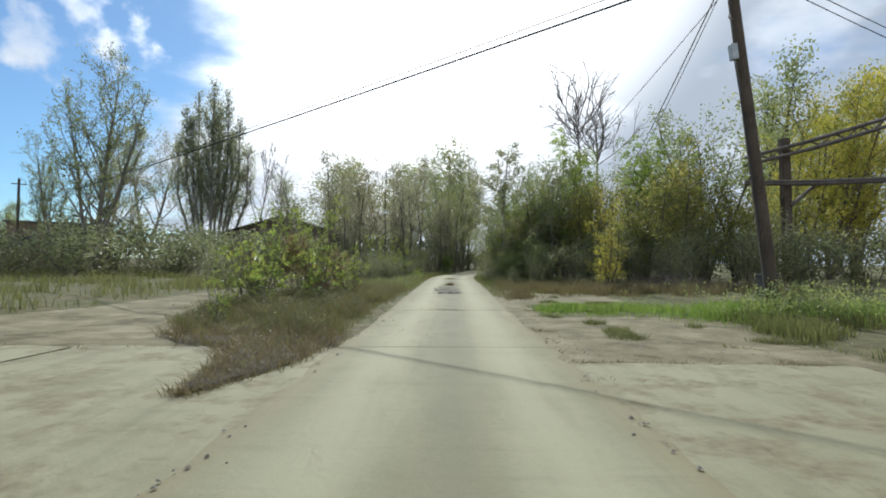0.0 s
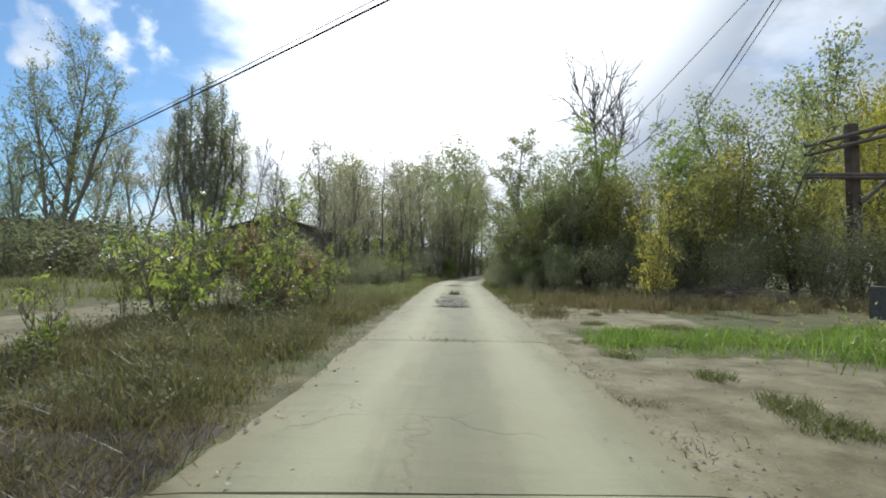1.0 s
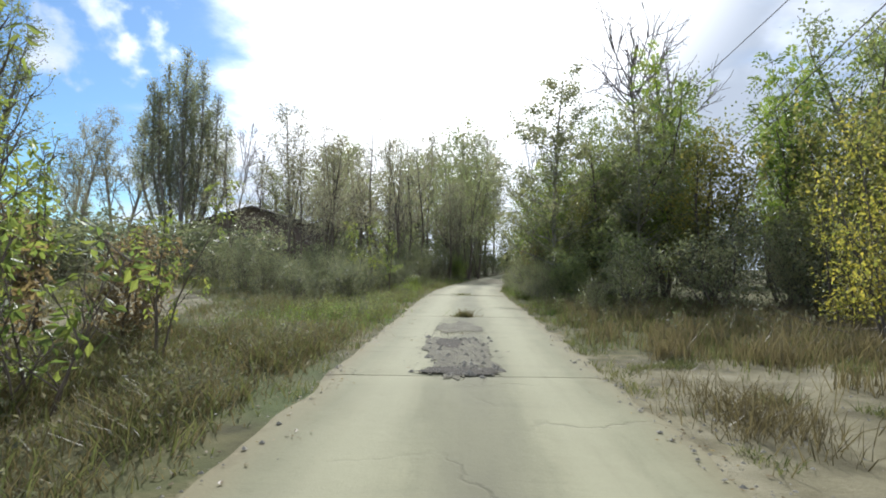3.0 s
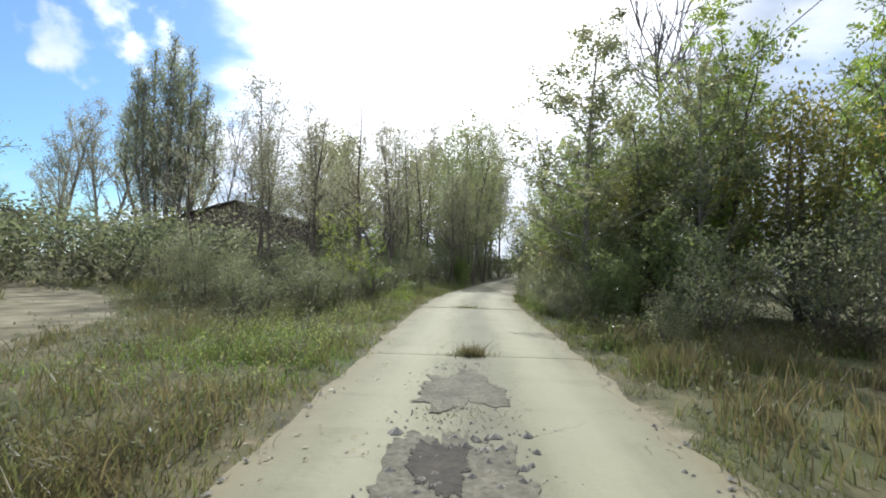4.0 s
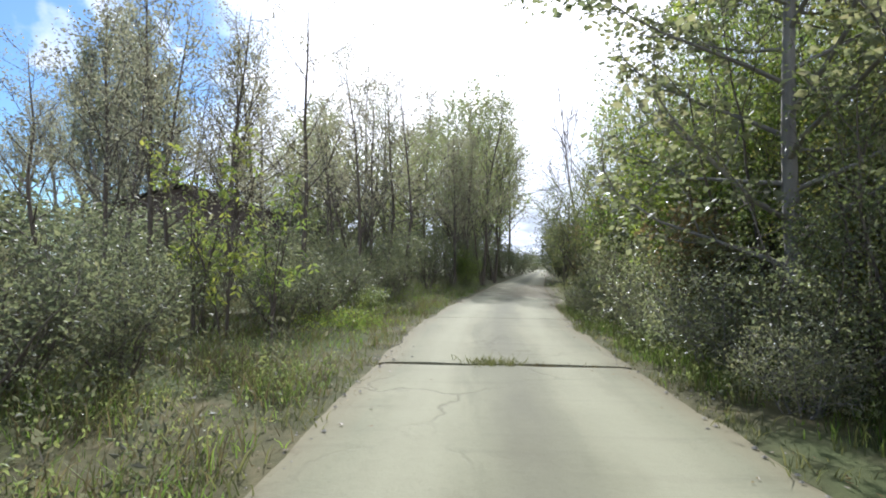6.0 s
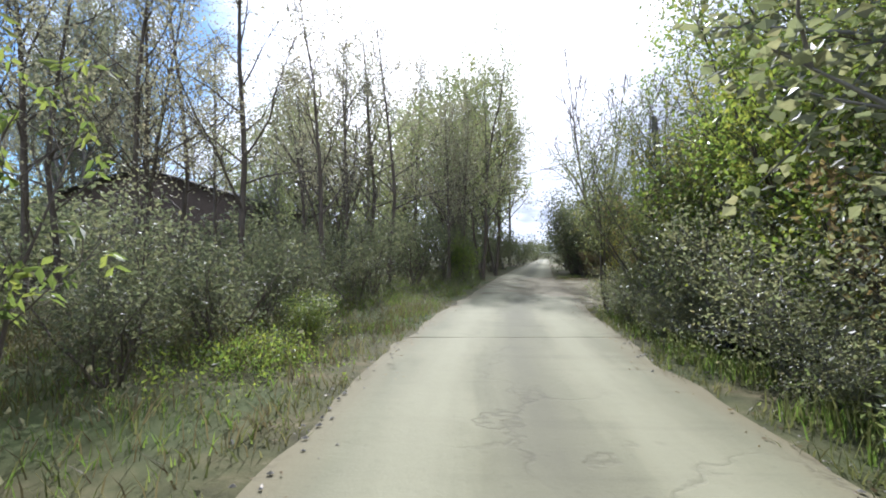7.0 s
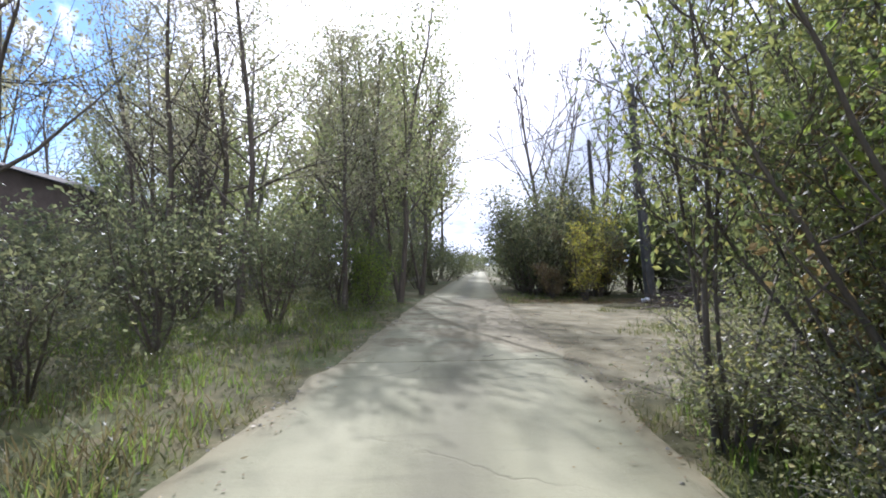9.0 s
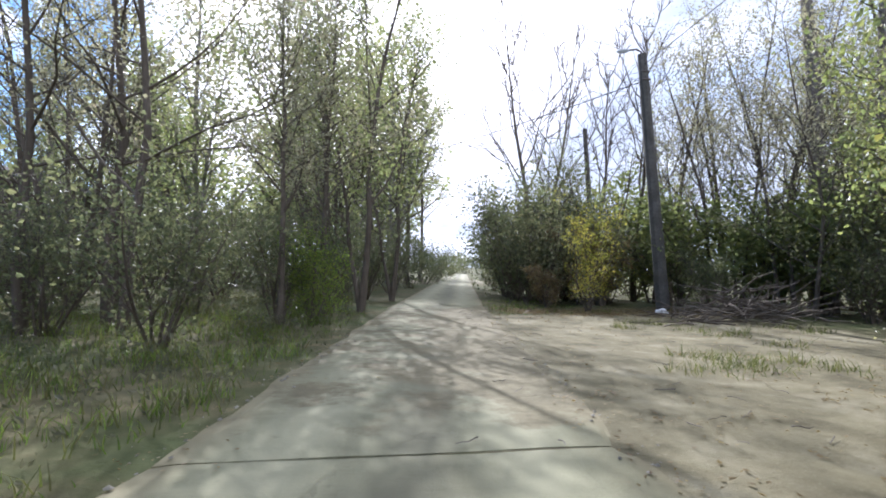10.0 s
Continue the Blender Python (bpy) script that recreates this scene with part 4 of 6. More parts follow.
small_sapling = plant("maple_sapling", "low box elder seedling with fresh yellow-green leaves", "sapling",
                      stems_of(R0, 4, 0.5, 1.5, 0.014, limbs=6, base=0.1, angle=(25, 55), reach=(0.35, 0.18), up=0.4, twigs=3, twig=0.5, wander=0.08),
                      dict(n=60, size=0.135, spread=0.05, droop=0.9, aspect=0.5, pairs=2), BARK, LEAF_SAP, 37)
feathered = plant("robinia_shrub", "young robinia with feathered green leaves", "shrub",
                  stems_of(R0, 4, 0.35, 6.0, 0.045, limbs=13, base=0.12, angle=(25, 60), reach=(0.28, 0.12), up=0.35, twigs=4, twig=0.5, wander=0.07),
                  dict(n=650, size=0.115, spread=0.12, droop=0.3, aspect=0.5, pairs=5), BARK, LEAF_BRIGHT, 38)
hanging_shrub = plant("hanging_shrub", "loose shrub at the hedge's end with drooping olive leaves", "shrub",
                      stems_of(R0, 5, 0.6, 4.5, 0.026, limbs=9, base=0.3, angle=(25, 60), reach=(0.26, 0.14), up=0.35, twigs=4, twig=0.5, wander=0.07),
                      dict(n=3000, size=0.066, spread=0.1, droop=1.2, aspect=0.5), BARK, LEAF_OLIVE, 46)
rusty = plant("shrub", "shrub with rusty brown withered leaves", "shrub",
              stems_of(R0, 5, 0.5, 2.6, 0.03, limbs=8, reach=(0.4, 0.2), **SH),
              dict(n=2600, size=0.1, spread=0.12, droop=0.6), BARK, LEAF_RUST, 39)

# ---- trees and shrubs in their places ----
# far left
put(tall_poplar, -41.0, 91.5, 1.07, 24)
put(thin_big, -31.6, 46.5, 1.0, 0)
put(thin_big, -44.0, 58.0, 0.7, 140)
put(round_bare, -74, 115, 1.35, 0)
put(round_bare, -64, 113, 1.3, 60)
put(round_bare, -52, 86, 0.55, 200)
put(bare_tree, -31.5, 88, 1.8)
put(bare_tree, -28.5, 90, 1.6)
for x, y, s in ((-47, 50, 1.3), (-40, 44, 1.1), (-34, 40, 1.2), (-28, 42, 1.4), (-24, 46, 1.3), (-20, 50, 1.2), (-37, 52, 1.6), (-17, 45, 1.2),
                (-56, 62, 1.9), (-46, 66, 1.9), (-36, 66, 1.8), (-27, 60, 1.5), (-19, 58, 1.3), (-50, 38, 1.3), (-60, 44, 1.6), (-26, 36, 1.0),
                (-31, 34, 1.0), (-21, 40, 1.0), (-15, 53, 1.2), (-13, 64, 1.2), (-72, 84, 2.2), (-86, 92, 2.2), (-62, 80, 2.0), (-52, 76, 2.0), (-34, 78, 1.8)):
    put(far_shrub, x, y, s * 1.1, squash=1.5)
for x, y, s in ((-66, 92, 0.5), (-84, 100, 0.5), (-58, 100, 0.45), (-92, 112, 0.6)):
    put(far_tree, x, y, s)

# left side, near: saplings and bushes on the island between track and road
for x, y, s in ((-5.3, 14.2, 1.0), (-4.1, 16.2, 0.85), (-6.2, 15.6, 0.9), (-3.6, 18.6, 0.8), (-6.2, 17.0, 1.1)):
    put(small_sapling, x, y, s * 1.4)
for x, y, s in ((-4.9, 17.6, 0.9), (-6.3, 18.6, 0.95), (-3.8, 20.8, 0.7), (-6.4, 19.8, 1.0), (-5.6, 20.4, 0.95), (-6.4, 14.6, 0.5), (-6.2, 21.8, 1.1), (-4.7, 19.2, 1.05)):
    put(sapling, x, y, s)
put(small_sapling, -4.9, 10.6, 0.75)
put(rusty, -6.2, 21.0, 1.0)
put(rusty, -4.8, 21.8, 0.75)
put(dull_shrub, -5.2, 17.2, 0.36, squash=1.3)
put(rusty, -4.4, 17.6, 0.5, squash=1.2)
put(dull_shrub, -6.4, 16.8, 0.42, squash=1.2)
put(dull_shrub, -11.0, 24.5, 0.6)

# left side, along the road towards the wood
for x, y, s in ((-6.2, 34.0, 0.5), (-4.6, 36.4, 0.55), (-7.8, 35.5, 0.65), (-6.0, 38.5, 0.7), (-9.6, 38.0, 0.75), (-4.2, 41.0, 0.7), (-12.0, 41.0, 0.8)):
    put(dull_shrub, x, y, s)
for x, y, s in ((-5.2, 43.5, 0.5), (-7.6, 42.5, 0.5), (-3.4, 46.5, 0.55), (-10.5, 45.5, 0.55), (-2.6, 50.5, 0.8), (-5.0, 49.5, 0.75), (-7.5, 52.5, 0.75),
                (-1.6, 54.0, 0.85), (-4.0, 55.5, 0.8), (-0.6, 58.0, 0.85), (-3.0, 60.0, 0.95), (0.3, 61.8, 0.9), (-2.0, 65.0, 1.05), (1.2, 66.0, 1.0),
                (2.4, 71.0, 1.0), (0.2, 71.5, 1.2), (-9.5, 49.5, 0.6), (-12, 47.5, 0.6), (-4.6, 38.8, 0.45), (-6.2, 40.6, 0.5), (-5.0, 42.2, 0.5), (-7.8, 39.4, 0.55), (-3.9, 44.9, 0.5)):
    put(brush_shrub, x, y, s)
for x, y, s in ((-4.6, 31.6, 0.36), (-3.9, 33.2, 0.42), (-3.6, 35.0, 0.4), (-4.4, 34.6, 0.5), (-3.4, 39.4, 0.42), (-3.2, 41.0, 0.45), (-3.9, 42.6, 0.5), (-3.0, 44.4, 0.45),
                (-2.6, 47.6, 0.5), (-5.6, 32.6, 0.45), (-8.0, 58.0, 0.8), (-6.0, 64.0, 0.9), (-10.0, 61.5, 0.85), (-4.2, 66.5, 0.95), (-12.0, 66.0, 0.95), (-5.4, 57.4, 0.75),
                (-8.6, 67.5, 1.0)):
    put(brush_shrub, x, y, s, squash=1.25)
for x, y, s in ((-11.5, 75.0, 1.5), (-8.6, 77.0, 1.7), (-5.6, 75.0, 1.5), (-2.8, 78.0, 1.7), (-7.0, 82.0, 1.8), (3.6, 77.0, 1.0), (1.5, 79.0, 1.2), (5.2, 84.0, 1.0), (7.0, 92.0, 1.0), (9.4, 102.0, 0.9)):
    put(far_shrub, x, y, s)
for x, y, s in ((0.2, 57.6, 0.7),):
    put(bright_shrub, x, y, s)
for x, y, s in ((-5.3, 47.4, 0.95), (-7.4, 46.6, 0.85), (-10.2, 47.5, 0.9), (-2.8, 55.6, 0.95), (-4.4, 55.6, 0.9), (-9.0, 51.0, 1.0), (-3.7, 57.0, 1.0)):
    put(forked, x, y, s, tilt=3.0, squash=1.25)
for x, y, s in ((-13.5, 46, 0.9),):
    put(aspen, x, y, s, squash=1.35)
for x, y, s in ((0.2, 66.5, 1.1),):
    put(pale_tree, x, y, s, squash=1.2)
for x, y, s in ((-6.2, 60.6, 1.05),):
    put(thicket, x, y, s, squash=1.15)
for x, y, s, r in ((1.2, 60.3, 1.12, 0), (0.0, 61.6, 1.1, 80), (2.2, 65.2, 1.1, 10)):
    put(aspen_b, x, y, s, r)
for x, y, s in ((-7.6, 61.0, 1.2), (-8.6, 48.4, 1.1),
                (-9.6, 44.2, 0.9), (-3.7, 48.8, 1.05)):
    put(thin_tree, x, y, s)
for x, y, s in ((1.5, 99, 1.05), (-6, 92, 0.85), (-13, 86, 0.8), (-20, 98, 0.9), (4.0, 112, 0.8), (-10, 110, 1.0), (-30, 105, 0.8), (-16, 92, 0.8), (-0.5, 88, 0.75)):
    put(far_tree, x, y, s, squash=1.6)

# the tall wood behind
for x, y, s in ((-5.7, 68.3, 0.93), (-1.2, 74.0, 0.98), (2.6, 83.0, 1.2), (-12.6, 70.5, 0.84),
                (-15.6, 76.0, 0.85)):
    put(wood_tree, x, y, s, squash=1.1)
for x, y, s in ((-6.1, 62.6, 0.86), (-9.4, 66.0, 0.86), (-3.3, 76.2, 1.12), (1.4, 84.5, 1.2), (3.9, 84.5, 1.24), (-7.7, 47.2, 0.6), (-7.9, 40.9, 0.47), (-11.0, 58.0, 0.74), (5.4, 90.0, 1.1)):
    put(wood_thin, x, y, s, squash=1.15)
for x, y, s in ((-2.9, 37.4, 0.8), (-3.8, 37.9, 0.9), (-4.7, 38.6, 1.0)):
    put(sapling, x, y, s)
for x, y, s in ((-10.4, 46.6, 0.74), (-0.4, 57.2, 0.53), (0.3, 59.0, 0.56)):
    put(wood_thin, x, y, s, squash=1.2)
put(bright_shrub, -2.2, 42.0, 0.26, squash=2.0)

# right side, before the hedge
put(yellow_shrub, 7.4, 23.4, 1.08, squash=0.72)
put(yellow_shrub, 7.9, 24.8, 0.7)
for x, y, s in ((5.4, 30.5, 0.75), (7.6, 29.5, 0.9), (10.4, 28.5, 1.0), (13.0, 28.0, 1.1), (16.0, 27.0, 1.1), (11.6, 31.0, 1.2), (10.2, 30.4, 1.0), (12.8, 33.6, 1.3), (14.6, 29.4, 1.2), (17.8, 29.0, 1.2), (20.4, 30.6, 1.3), (11.6, 25.6, 0.8), (3.9, 29.0, 0.4)):
    put(dull_shrub, x, y, s)
for x, y, s in ((19.5, 27.5, 1.2), (23, 28, 1.2), (27, 30, 1.3), (32, 34, 1.4), (38, 40, 1.6), (44, 44, 1.7), (25, 44, 1.3), (20, 44, 1.3)):
    put(far_shrub, x, y, s)
for x, y, s in ((4.1, 33.2, 0.6), (6.2, 33.6, 0.9)):
    put(green_shrub, x, y, s)
for x, y, s in ((9.0, 32.5, 1.1), (12.0, 32.0, 1.2), (15.5, 31.5, 1.2)):
    put(dark_shrub, x, y, s)
for x, y, s in ((11.5, 29.5, 1.0), (14.5, 31.0, 1.12), (18.0, 32.0, 1.0), (9.4, 34.0, 1.0), (22.5, 37.0, 0.95)):
    put(gold_tree, x, y, s)
for x, y, s in ((15.0, 35.4, 1.2), (17.7, 35.2, 1.55), (9.0, 38.5, 1.25), (6.8, 37.4, 1.05), (8.4, 42.0, 1.15)):
    put(full_tree, x, y, s)
put(road_tree, 4.2, 36.4, 1.0, 0, squash=1.35)
put(road_tree, 7.4, 35.6, 0.85, 120)
put(dead, 16.3, 61.4, 1.2, 0)
put(dead, 18.0, 61.0, 0.98, 130)
put(feathered, 9.6, 38.4, 1.72, 30)
put(feathered, 14.2, 36.4, 1.8, 200)
put(feathered, 15.8, 38.0, 1.7, 80)
for x, y, s in ((38.5, 59.0, 1.02), (30.0, 62.0, 0.5), (45.5, 60.0, 1.04), (24.0, 55.0, 0.55), (22.0, 66, 0.6), (52.5, 66, 1.12)):
    put(far_tree, x, y, s)
put(tall_gold, 33.5, 45.0, 0.95)
put(tall_gold, 39.5, 50.0, 1.1)
put(tall_gold, 28.0, 41.0, 0.7)
put(far_tree, 33.0, 52.0, 1.05)

# right side, the hedge that hangs over the road
for x, y, s in ((3.5, 33.2, 0.45), (3.4, 34.9, 0.55), (3.5, 38.1, 0.7), (3.75, 41.5, 0.75), (4.35, 45.0, 0.75), (5.6, 37.6, 0.95), (6.0, 44.4, 1.0)):
    put(dull_shrub, x, y, s)
for x, y, s in ((3.3, 36.5, 0.75), (3.6, 39.8, 0.85), (3.85, 43.0, 0.9), (4.9, 46.3, 0.8), (3.2, 38.6, 0.45), (3.5, 41.6, 0.5), (3.9, 44.4, 0.55), (6.3, 47.7, 0.8), (3.1, 34.6, 0.45), (4.6, 47.4, 0.4), (7.4, 49.4, 0.75), (3.35, 44.3, 0.5), (3.5, 46.0, 0.55), (3.2, 42.3, 0.42)):
    put(hedge_low, x, y, s, squash=1.2)
for x, y, s in ((4.9, 38.4, 1.15), (5.9, 45.4, 1.15), (4.2, 35.0, 0.75), (7.2, 46.8, 0.9), (6.7, 42.0, 1.45), (8.3, 49.6, 0.9), (7.5, 48.2, 0.85), (3.9, 44.5, 0.78)):
    put(hedge_olive, x, y, s)
for x, y, s in ((4.9, 41.7, 0.85), (5.3, 44.2, 0.95), (6.8, 46.9, 0.7), (5.4, 37.2, 1.0)):
    put(hedge_yellow, x, y, s)
for x, y, s in ((4.5, 41.6, 0.72), (5.6, 38.8, 1.1)):
    put(feathered, x, y, s)
for x, y, s in ((5.3, 40.6, 1.15), (5.7, 42.8, 1.2), (6.9, 44.6, 1.2)):
    put(hedge_green, x, y, s)
put(hedge_olive, 4.35, 45.9, 0.98, squash=0.5)
put(hedge_olive, 4.75, 47.2, 0.95, squash=0.5, label="tall narrow shrub with dark leaves hanging over the road edge")
put(hanging_shrub, 3.25, 45.8, 0.96, 40)
put(hanging_shrub, 3.9, 45.0, 0.85, 190)
put(bright_shrub, 4.7, 43.4, 1.3)
put(bright_shrub, 4.6, 40.4, 1.0)
put(rusty, 4.1, 38.8, 1.0)
put(rusty, 4.7, 45.2, 1.1)
for x, y, s in ((9.5, 46.5, 1.05), (8.8, 51.0, 0.75), (11.0, 50.5, 0.95), (7.6, 44.4, 0.9)):
    put(full_tree, x, y, s)
put(gold_tree, 8.6, 49.4, 0.8)
for x, y, s in ((6.3, 41.4, 1.35), (6.8, 43.8, 1.45)):
    put(hedge_green, x, y, s, squash=0.75)
for x, y, s in ((7.3, 46.2, 1.4), (6.4, 39.6, 1.15)):
    put(hedge_olive, x, y, s, squash=0.75)

# right side, past the turning place
for x, y, s in ((7.3, 65.0, 0.9), (8.8, 66.0, 1.2), (7.5, 68.2, 1.4), (10.4, 65.0, 0.9), (8.6, 71.0, 1.6), (10.6, 69.5, 1.4), (16.0, 58.6, 1.2), (18.6, 57.0, 1.3),
                (8.4, 66.8, 1.6), (9.8, 67.6, 1.7), (7.6, 69.4, 1.5), (12.4, 63.4, 1.0), (14.8, 62.0, 1.1), (17.0, 60.5, 1.2), (14.0, 57.5, 0.9), (11.6, 60.6, 0.6)):
    put(dark_shrub, x, y, s)
for x, y, s in ((8.8, 76.0, 1.2), (10.2, 83.0, 1.2), (12.0, 90, 1.2), (14, 99, 1.1), (16, 70, 1.5), (20, 64, 1.4), (22, 58, 1.4), (13, 68, 1.4), (24, 52, 1.4), (18, 66, 1.4), (13, 78, 1.5)):
    put(far_shrub, x, y, s)
for x, y, s in ((8.9, 69.9, 1.25), (9.9, 70.6, 1.15), (13.4, 73, 1.15), (12.2, 66.4, 1.05)):
    put(bare_tree, x, y, s)
for x, y, s in ((13.0, 65.0, 1.2), (14.6, 64.0, 1.1), (15.8, 62.6, 1.2), (17.4, 61.0, 1.2), (13.8, 60.4, 0.9), (19.0, 63.0, 1.3), (16.0, 66.0, 1.3)):
    put(thin_tree, x, y, s)
for x, y, s in ((15.5, 58.8, 1.1), (17.8, 57.0, 1.1), (19.5, 59.5, 1.1), (14.2, 60.2, 1.1), (13.2, 63.0, 1.05), (18.6, 55.2, 1.1), (16.4, 57.0, 0.95), (15.0, 63.4, 1.2), (17.0, 64.6, 1.35), (19.4, 66.0, 1.4), (13.6, 58.8, 0.9)):
    put(aspen, x, y, s)
put(yellow_shrub, 8.0, 61.0, 0.72, squash=1.05)
put(yellow_shrub, 9.5, 63.4, 0.95, squash=1.2)
put(dull_shrub, 7.7, 64.1, 1.25, squash=0.9)
put(dull_shrub, 9.2, 64.4, 1.2)
put(brush_shrub, 7.2, 66.4, 1.3)
put(rusty, 8.2, 67.6, 1.3)
put(rusty, 9.4, 63.6, 1.2)
put(rusty, 7.3, 62.8, 0.6, squash=1.2)
for x, y, s in ((15.4, 60.4, 1.5), (13.4, 61.6, 1.3), (17.6, 58.8, 1.5), (19.6, 56.6, 1.6), (12.6, 65.6, 1.5)):
    put(green_shrub, x, y, s, squash=1.2)
for x, y, s in ((9.3, 66.6, 0.78), (14.4, 66.4, 1.0), (17.6, 63.2, 1.05), (20.6, 60.0, 1.1)):
    put(pale_tree, x, y, s)
put(thicket, 10.3, 65.6, 0.8)
put(thicket, 8.4, 66.8, 0.75)
for x, y, s in ((30, 352, 0.45), (42, 340, 0.4), (52, 356, 0.45), (64, 348, 0.42), (76, 360, 0.5), (90, 350, 0.45), (104, 356, 0.5), (36, 366, 0.5), (58, 370, 0.5)):
    put(far_tree, x, y, s)
for x, y, s in ((6, 150, 1.3), (10, 152, 1.25), (14, 154, 1.3), (17.5, 151, 1.2), (20.5, 153, 1.3), (24, 151, 1.25), (28, 154, 1.4), (32, 152, 1.3), (37, 155, 1.5)):
    put(far_shrub, x, y, s, squash=1.4)


# ---- low growth ----
def blades(name, label, material, spots, rng, tall, wide, lean=0.35, per=1):
    """Grass as one sheet of curved three-cornered blades; spots are (x, y, height factor)."""
    pts = np.array(spots, float)
    if per > 1:
        pts = np.repeat(pts, per, axis=0)
        pts[:, :2] += rng.normal(0, 0.05, (len(pts), 2))
    n = len(pts)
    z = np.array([ground_z(x, y) for x, y in pts[:, :2]]) - 0.02
    a = rng.uniform(0, 6.28, n)
    h = tall * pts[:, 2] * rng.uniform(0.5, 1.25, n)
    w = wide * rng.uniform(0.7, 1.4, n)
    k = lean * rng.uniform(0.2, 1.6, n)
    b = rng.uniform(0, 6.28, n)
    base = np.stack([pts[:, 0], pts[:, 1], z], 1)
    side = np.stack([np.cos(a), np.sin(a), np.zeros(n)], 1) * w[:, None]
    bend = np.stack([np.cos(b), np.sin(b), np.zeros(n)], 1)
    up = np.array([0, 0, 1.0])
    v = np.empty((n, 5, 3))
    v[:, 0] = base - side
    v[:, 1] = base + side
    mid = base + up * (h * 0.55)[:, None] + bend * (h * k * 0.35)[:, None]
    v[:, 2] = mid + side * 0.7
    v[:, 3] = mid - side * 0.7
    v[:, 4] = base + up * (h * 0.95)[:, None] + bend * (h * k)[:, None]
    i = np.arange(n)[:, None] * 5
    q = np.concatenate([i + np.array([[0, 1, 2, 3]]), i + np.array([[3, 2, 4, 4]])])
    return tagged(new(name, np_mesh(name, v.reshape(-1, 3), q, material)), label, "grass", kind="stuff")


def scatter(n, x0, x1, y0, y1, density, rng):
    """Random spots kept with the chance that density(x, y) gives; it also scales their height."""
    out = []
    while len(out) < n:
        x, y = rng.uniform(x0, x1), rng.uniform(y0, y1)
        p = density(x, y) * soft(min(x - x0, x1 - x, y - y0, y1 - y), -0.1, min(1.6, 0.16 * min(x1 - x0, y1 - y0)))
        if p > rng.uniform(0, 1):
            out.append((x, y, 0.5 + 0.6 * p))
    return out


def clumps(x, y, s, k):
    return soft(noise.noise(Vector((x * s, y * s, k))), -0.25, 0.35)


def left_of_road(x, y):
    return road_x(y) - half_width(y) - x


def right_of_road(x, y):
    return x - road_x(y) - half_width(y)


GR = np.random.default_rng(77)


def d_left(x, y):
    d = left_of_road(x, y)
    if d < 0.02 or bareness(x, y) > 0.85:
        return 0
    return (0.25 + 0.75 * clumps(x, y, 0.8, 1)) * soft(d, 0.0, 0.5) * (1 - 0.7 * soft(d, 5, 14)) * (1 - bareness(x, y))


def d_island(x, y):
    d = left_of_road(x, y)
    if d < 0.02 or line_distance(x, y, TRACK) < 1.9 or y < 4.2:
        return 0
    if y < 8.5 and not tip_span(y)[0] < x < tip_span(y)[1]:
        return 0
    return (0.3 + 0.7 * clumps(x, y, 1.1, 5)) * soft(d, -0.1, 0.8)


def d_right(x, y):
    d = right_of_road(x, y)
    if d < 0.05:
        return 0
    if y > 56.5 and x > 4.5:
        return 0.25 * clumps(x, y, 0.9, 9) * (1 - soft(bareness(x, y), 0.2, 0.7))
    return clumps(x, y, 0.9, 9) * (1 - soft(bareness(x, y), 0.2, 0.7)) * soft(d, 0.0, 0.5)


def d_strip(x, y):
    k = noise.noise(Vector((x * 0.5, y * 0.5, 8.0)))
    if right_of_road(x, y) < 0.6 + 0.5 * k or bareness(x, y) > 0.5:
        return 0
    mid = 13.9 + 0.1 * (x - 2) + 0.7 * k
    return (0.2 + 0.8 * clumps(x, y, 0.9, 4)) * (1 - soft(abs(y - mid), 0.8, 1.9 + 0.12 * x))


def d_yard(x, y):
    if right_of_road(x, y) < 0.1:
        return 0
    return 1.0 if noise.noise(Vector((x * 1.1, y * 1.1, 21.0))) > 0.42 else 0.0


blades("verge_grass", "green grass on the road verge", GRASS_GREEN, scatter(7500, -6, 1.5, 24, 62, d_left, GR), GR, 0.2, 0.006, 0.6, per=2)
blades("verge_grass", "olive weeds and grass beside the road", GRASS_OLIVE, scatter(10000, -13, 1.5, 20, 70, d_left, GR), GR, 0.3, 0.007, 0.6, per=2)
def lower(spots):
    """Trodden low towards the island's tip and along the road."""
    return [(x, y, k * (0.5 + 0.5 * soft(y, 5.0, 12.0)) * (0.45 + 0.55 * soft(left_of_road(x, y), 0.0, 1.0))) for x, y, k in spots]


blades("dry_weeds", "brown dry weeds between track and road", GRASS_DRY, lower(scatter(12000, -9, -1.3, 4.2, 24, d_island, GR)), GR, 0.36, 0.005, 0.8, per=2)
blades("dry_weeds", "olive weeds among the dry ones", GRASS_OLIVE, lower(scatter(6000, -9, -1.3, 4.2, 24, d_island, GR)), GR, 0.38, 0.007, 0.7, per=2)
TIP = [(tip_span(y)[0] + (tip_span(y)[1] - tip_span(y)[0]) * u, y, 0.6 + 0.5 * soft(y, 4.5, 7.5)) for y, u in zip(GR.uniform(4.3, 8.8, 2600), GR.uniform(0.02, 0.98, 2600))]
blades("dry_weeds", "low brown weeds on the island's point", GRASS_DRY, TIP, GR, 0.24, 0.005, 1.0, per=2)
blades("field_grass", "rough grass beyond the dirt track", GRASS_OLIVE, scatter(6000, -34, -9, 6, 48, lambda x, y: (1 - soft(bareness(x, y), 0.2, 0.6)) * clumps(x, y, 0.4, 3), GR), GR, 0.5, 0.014, per=2)
blades("verge_grass", "lush bright green grass strip", GRASS_GREEN, scatter(10000, 1.9, 15, 11, 19, d_strip, GR), GR, 0.2, 0.007, 0.6, per=2)
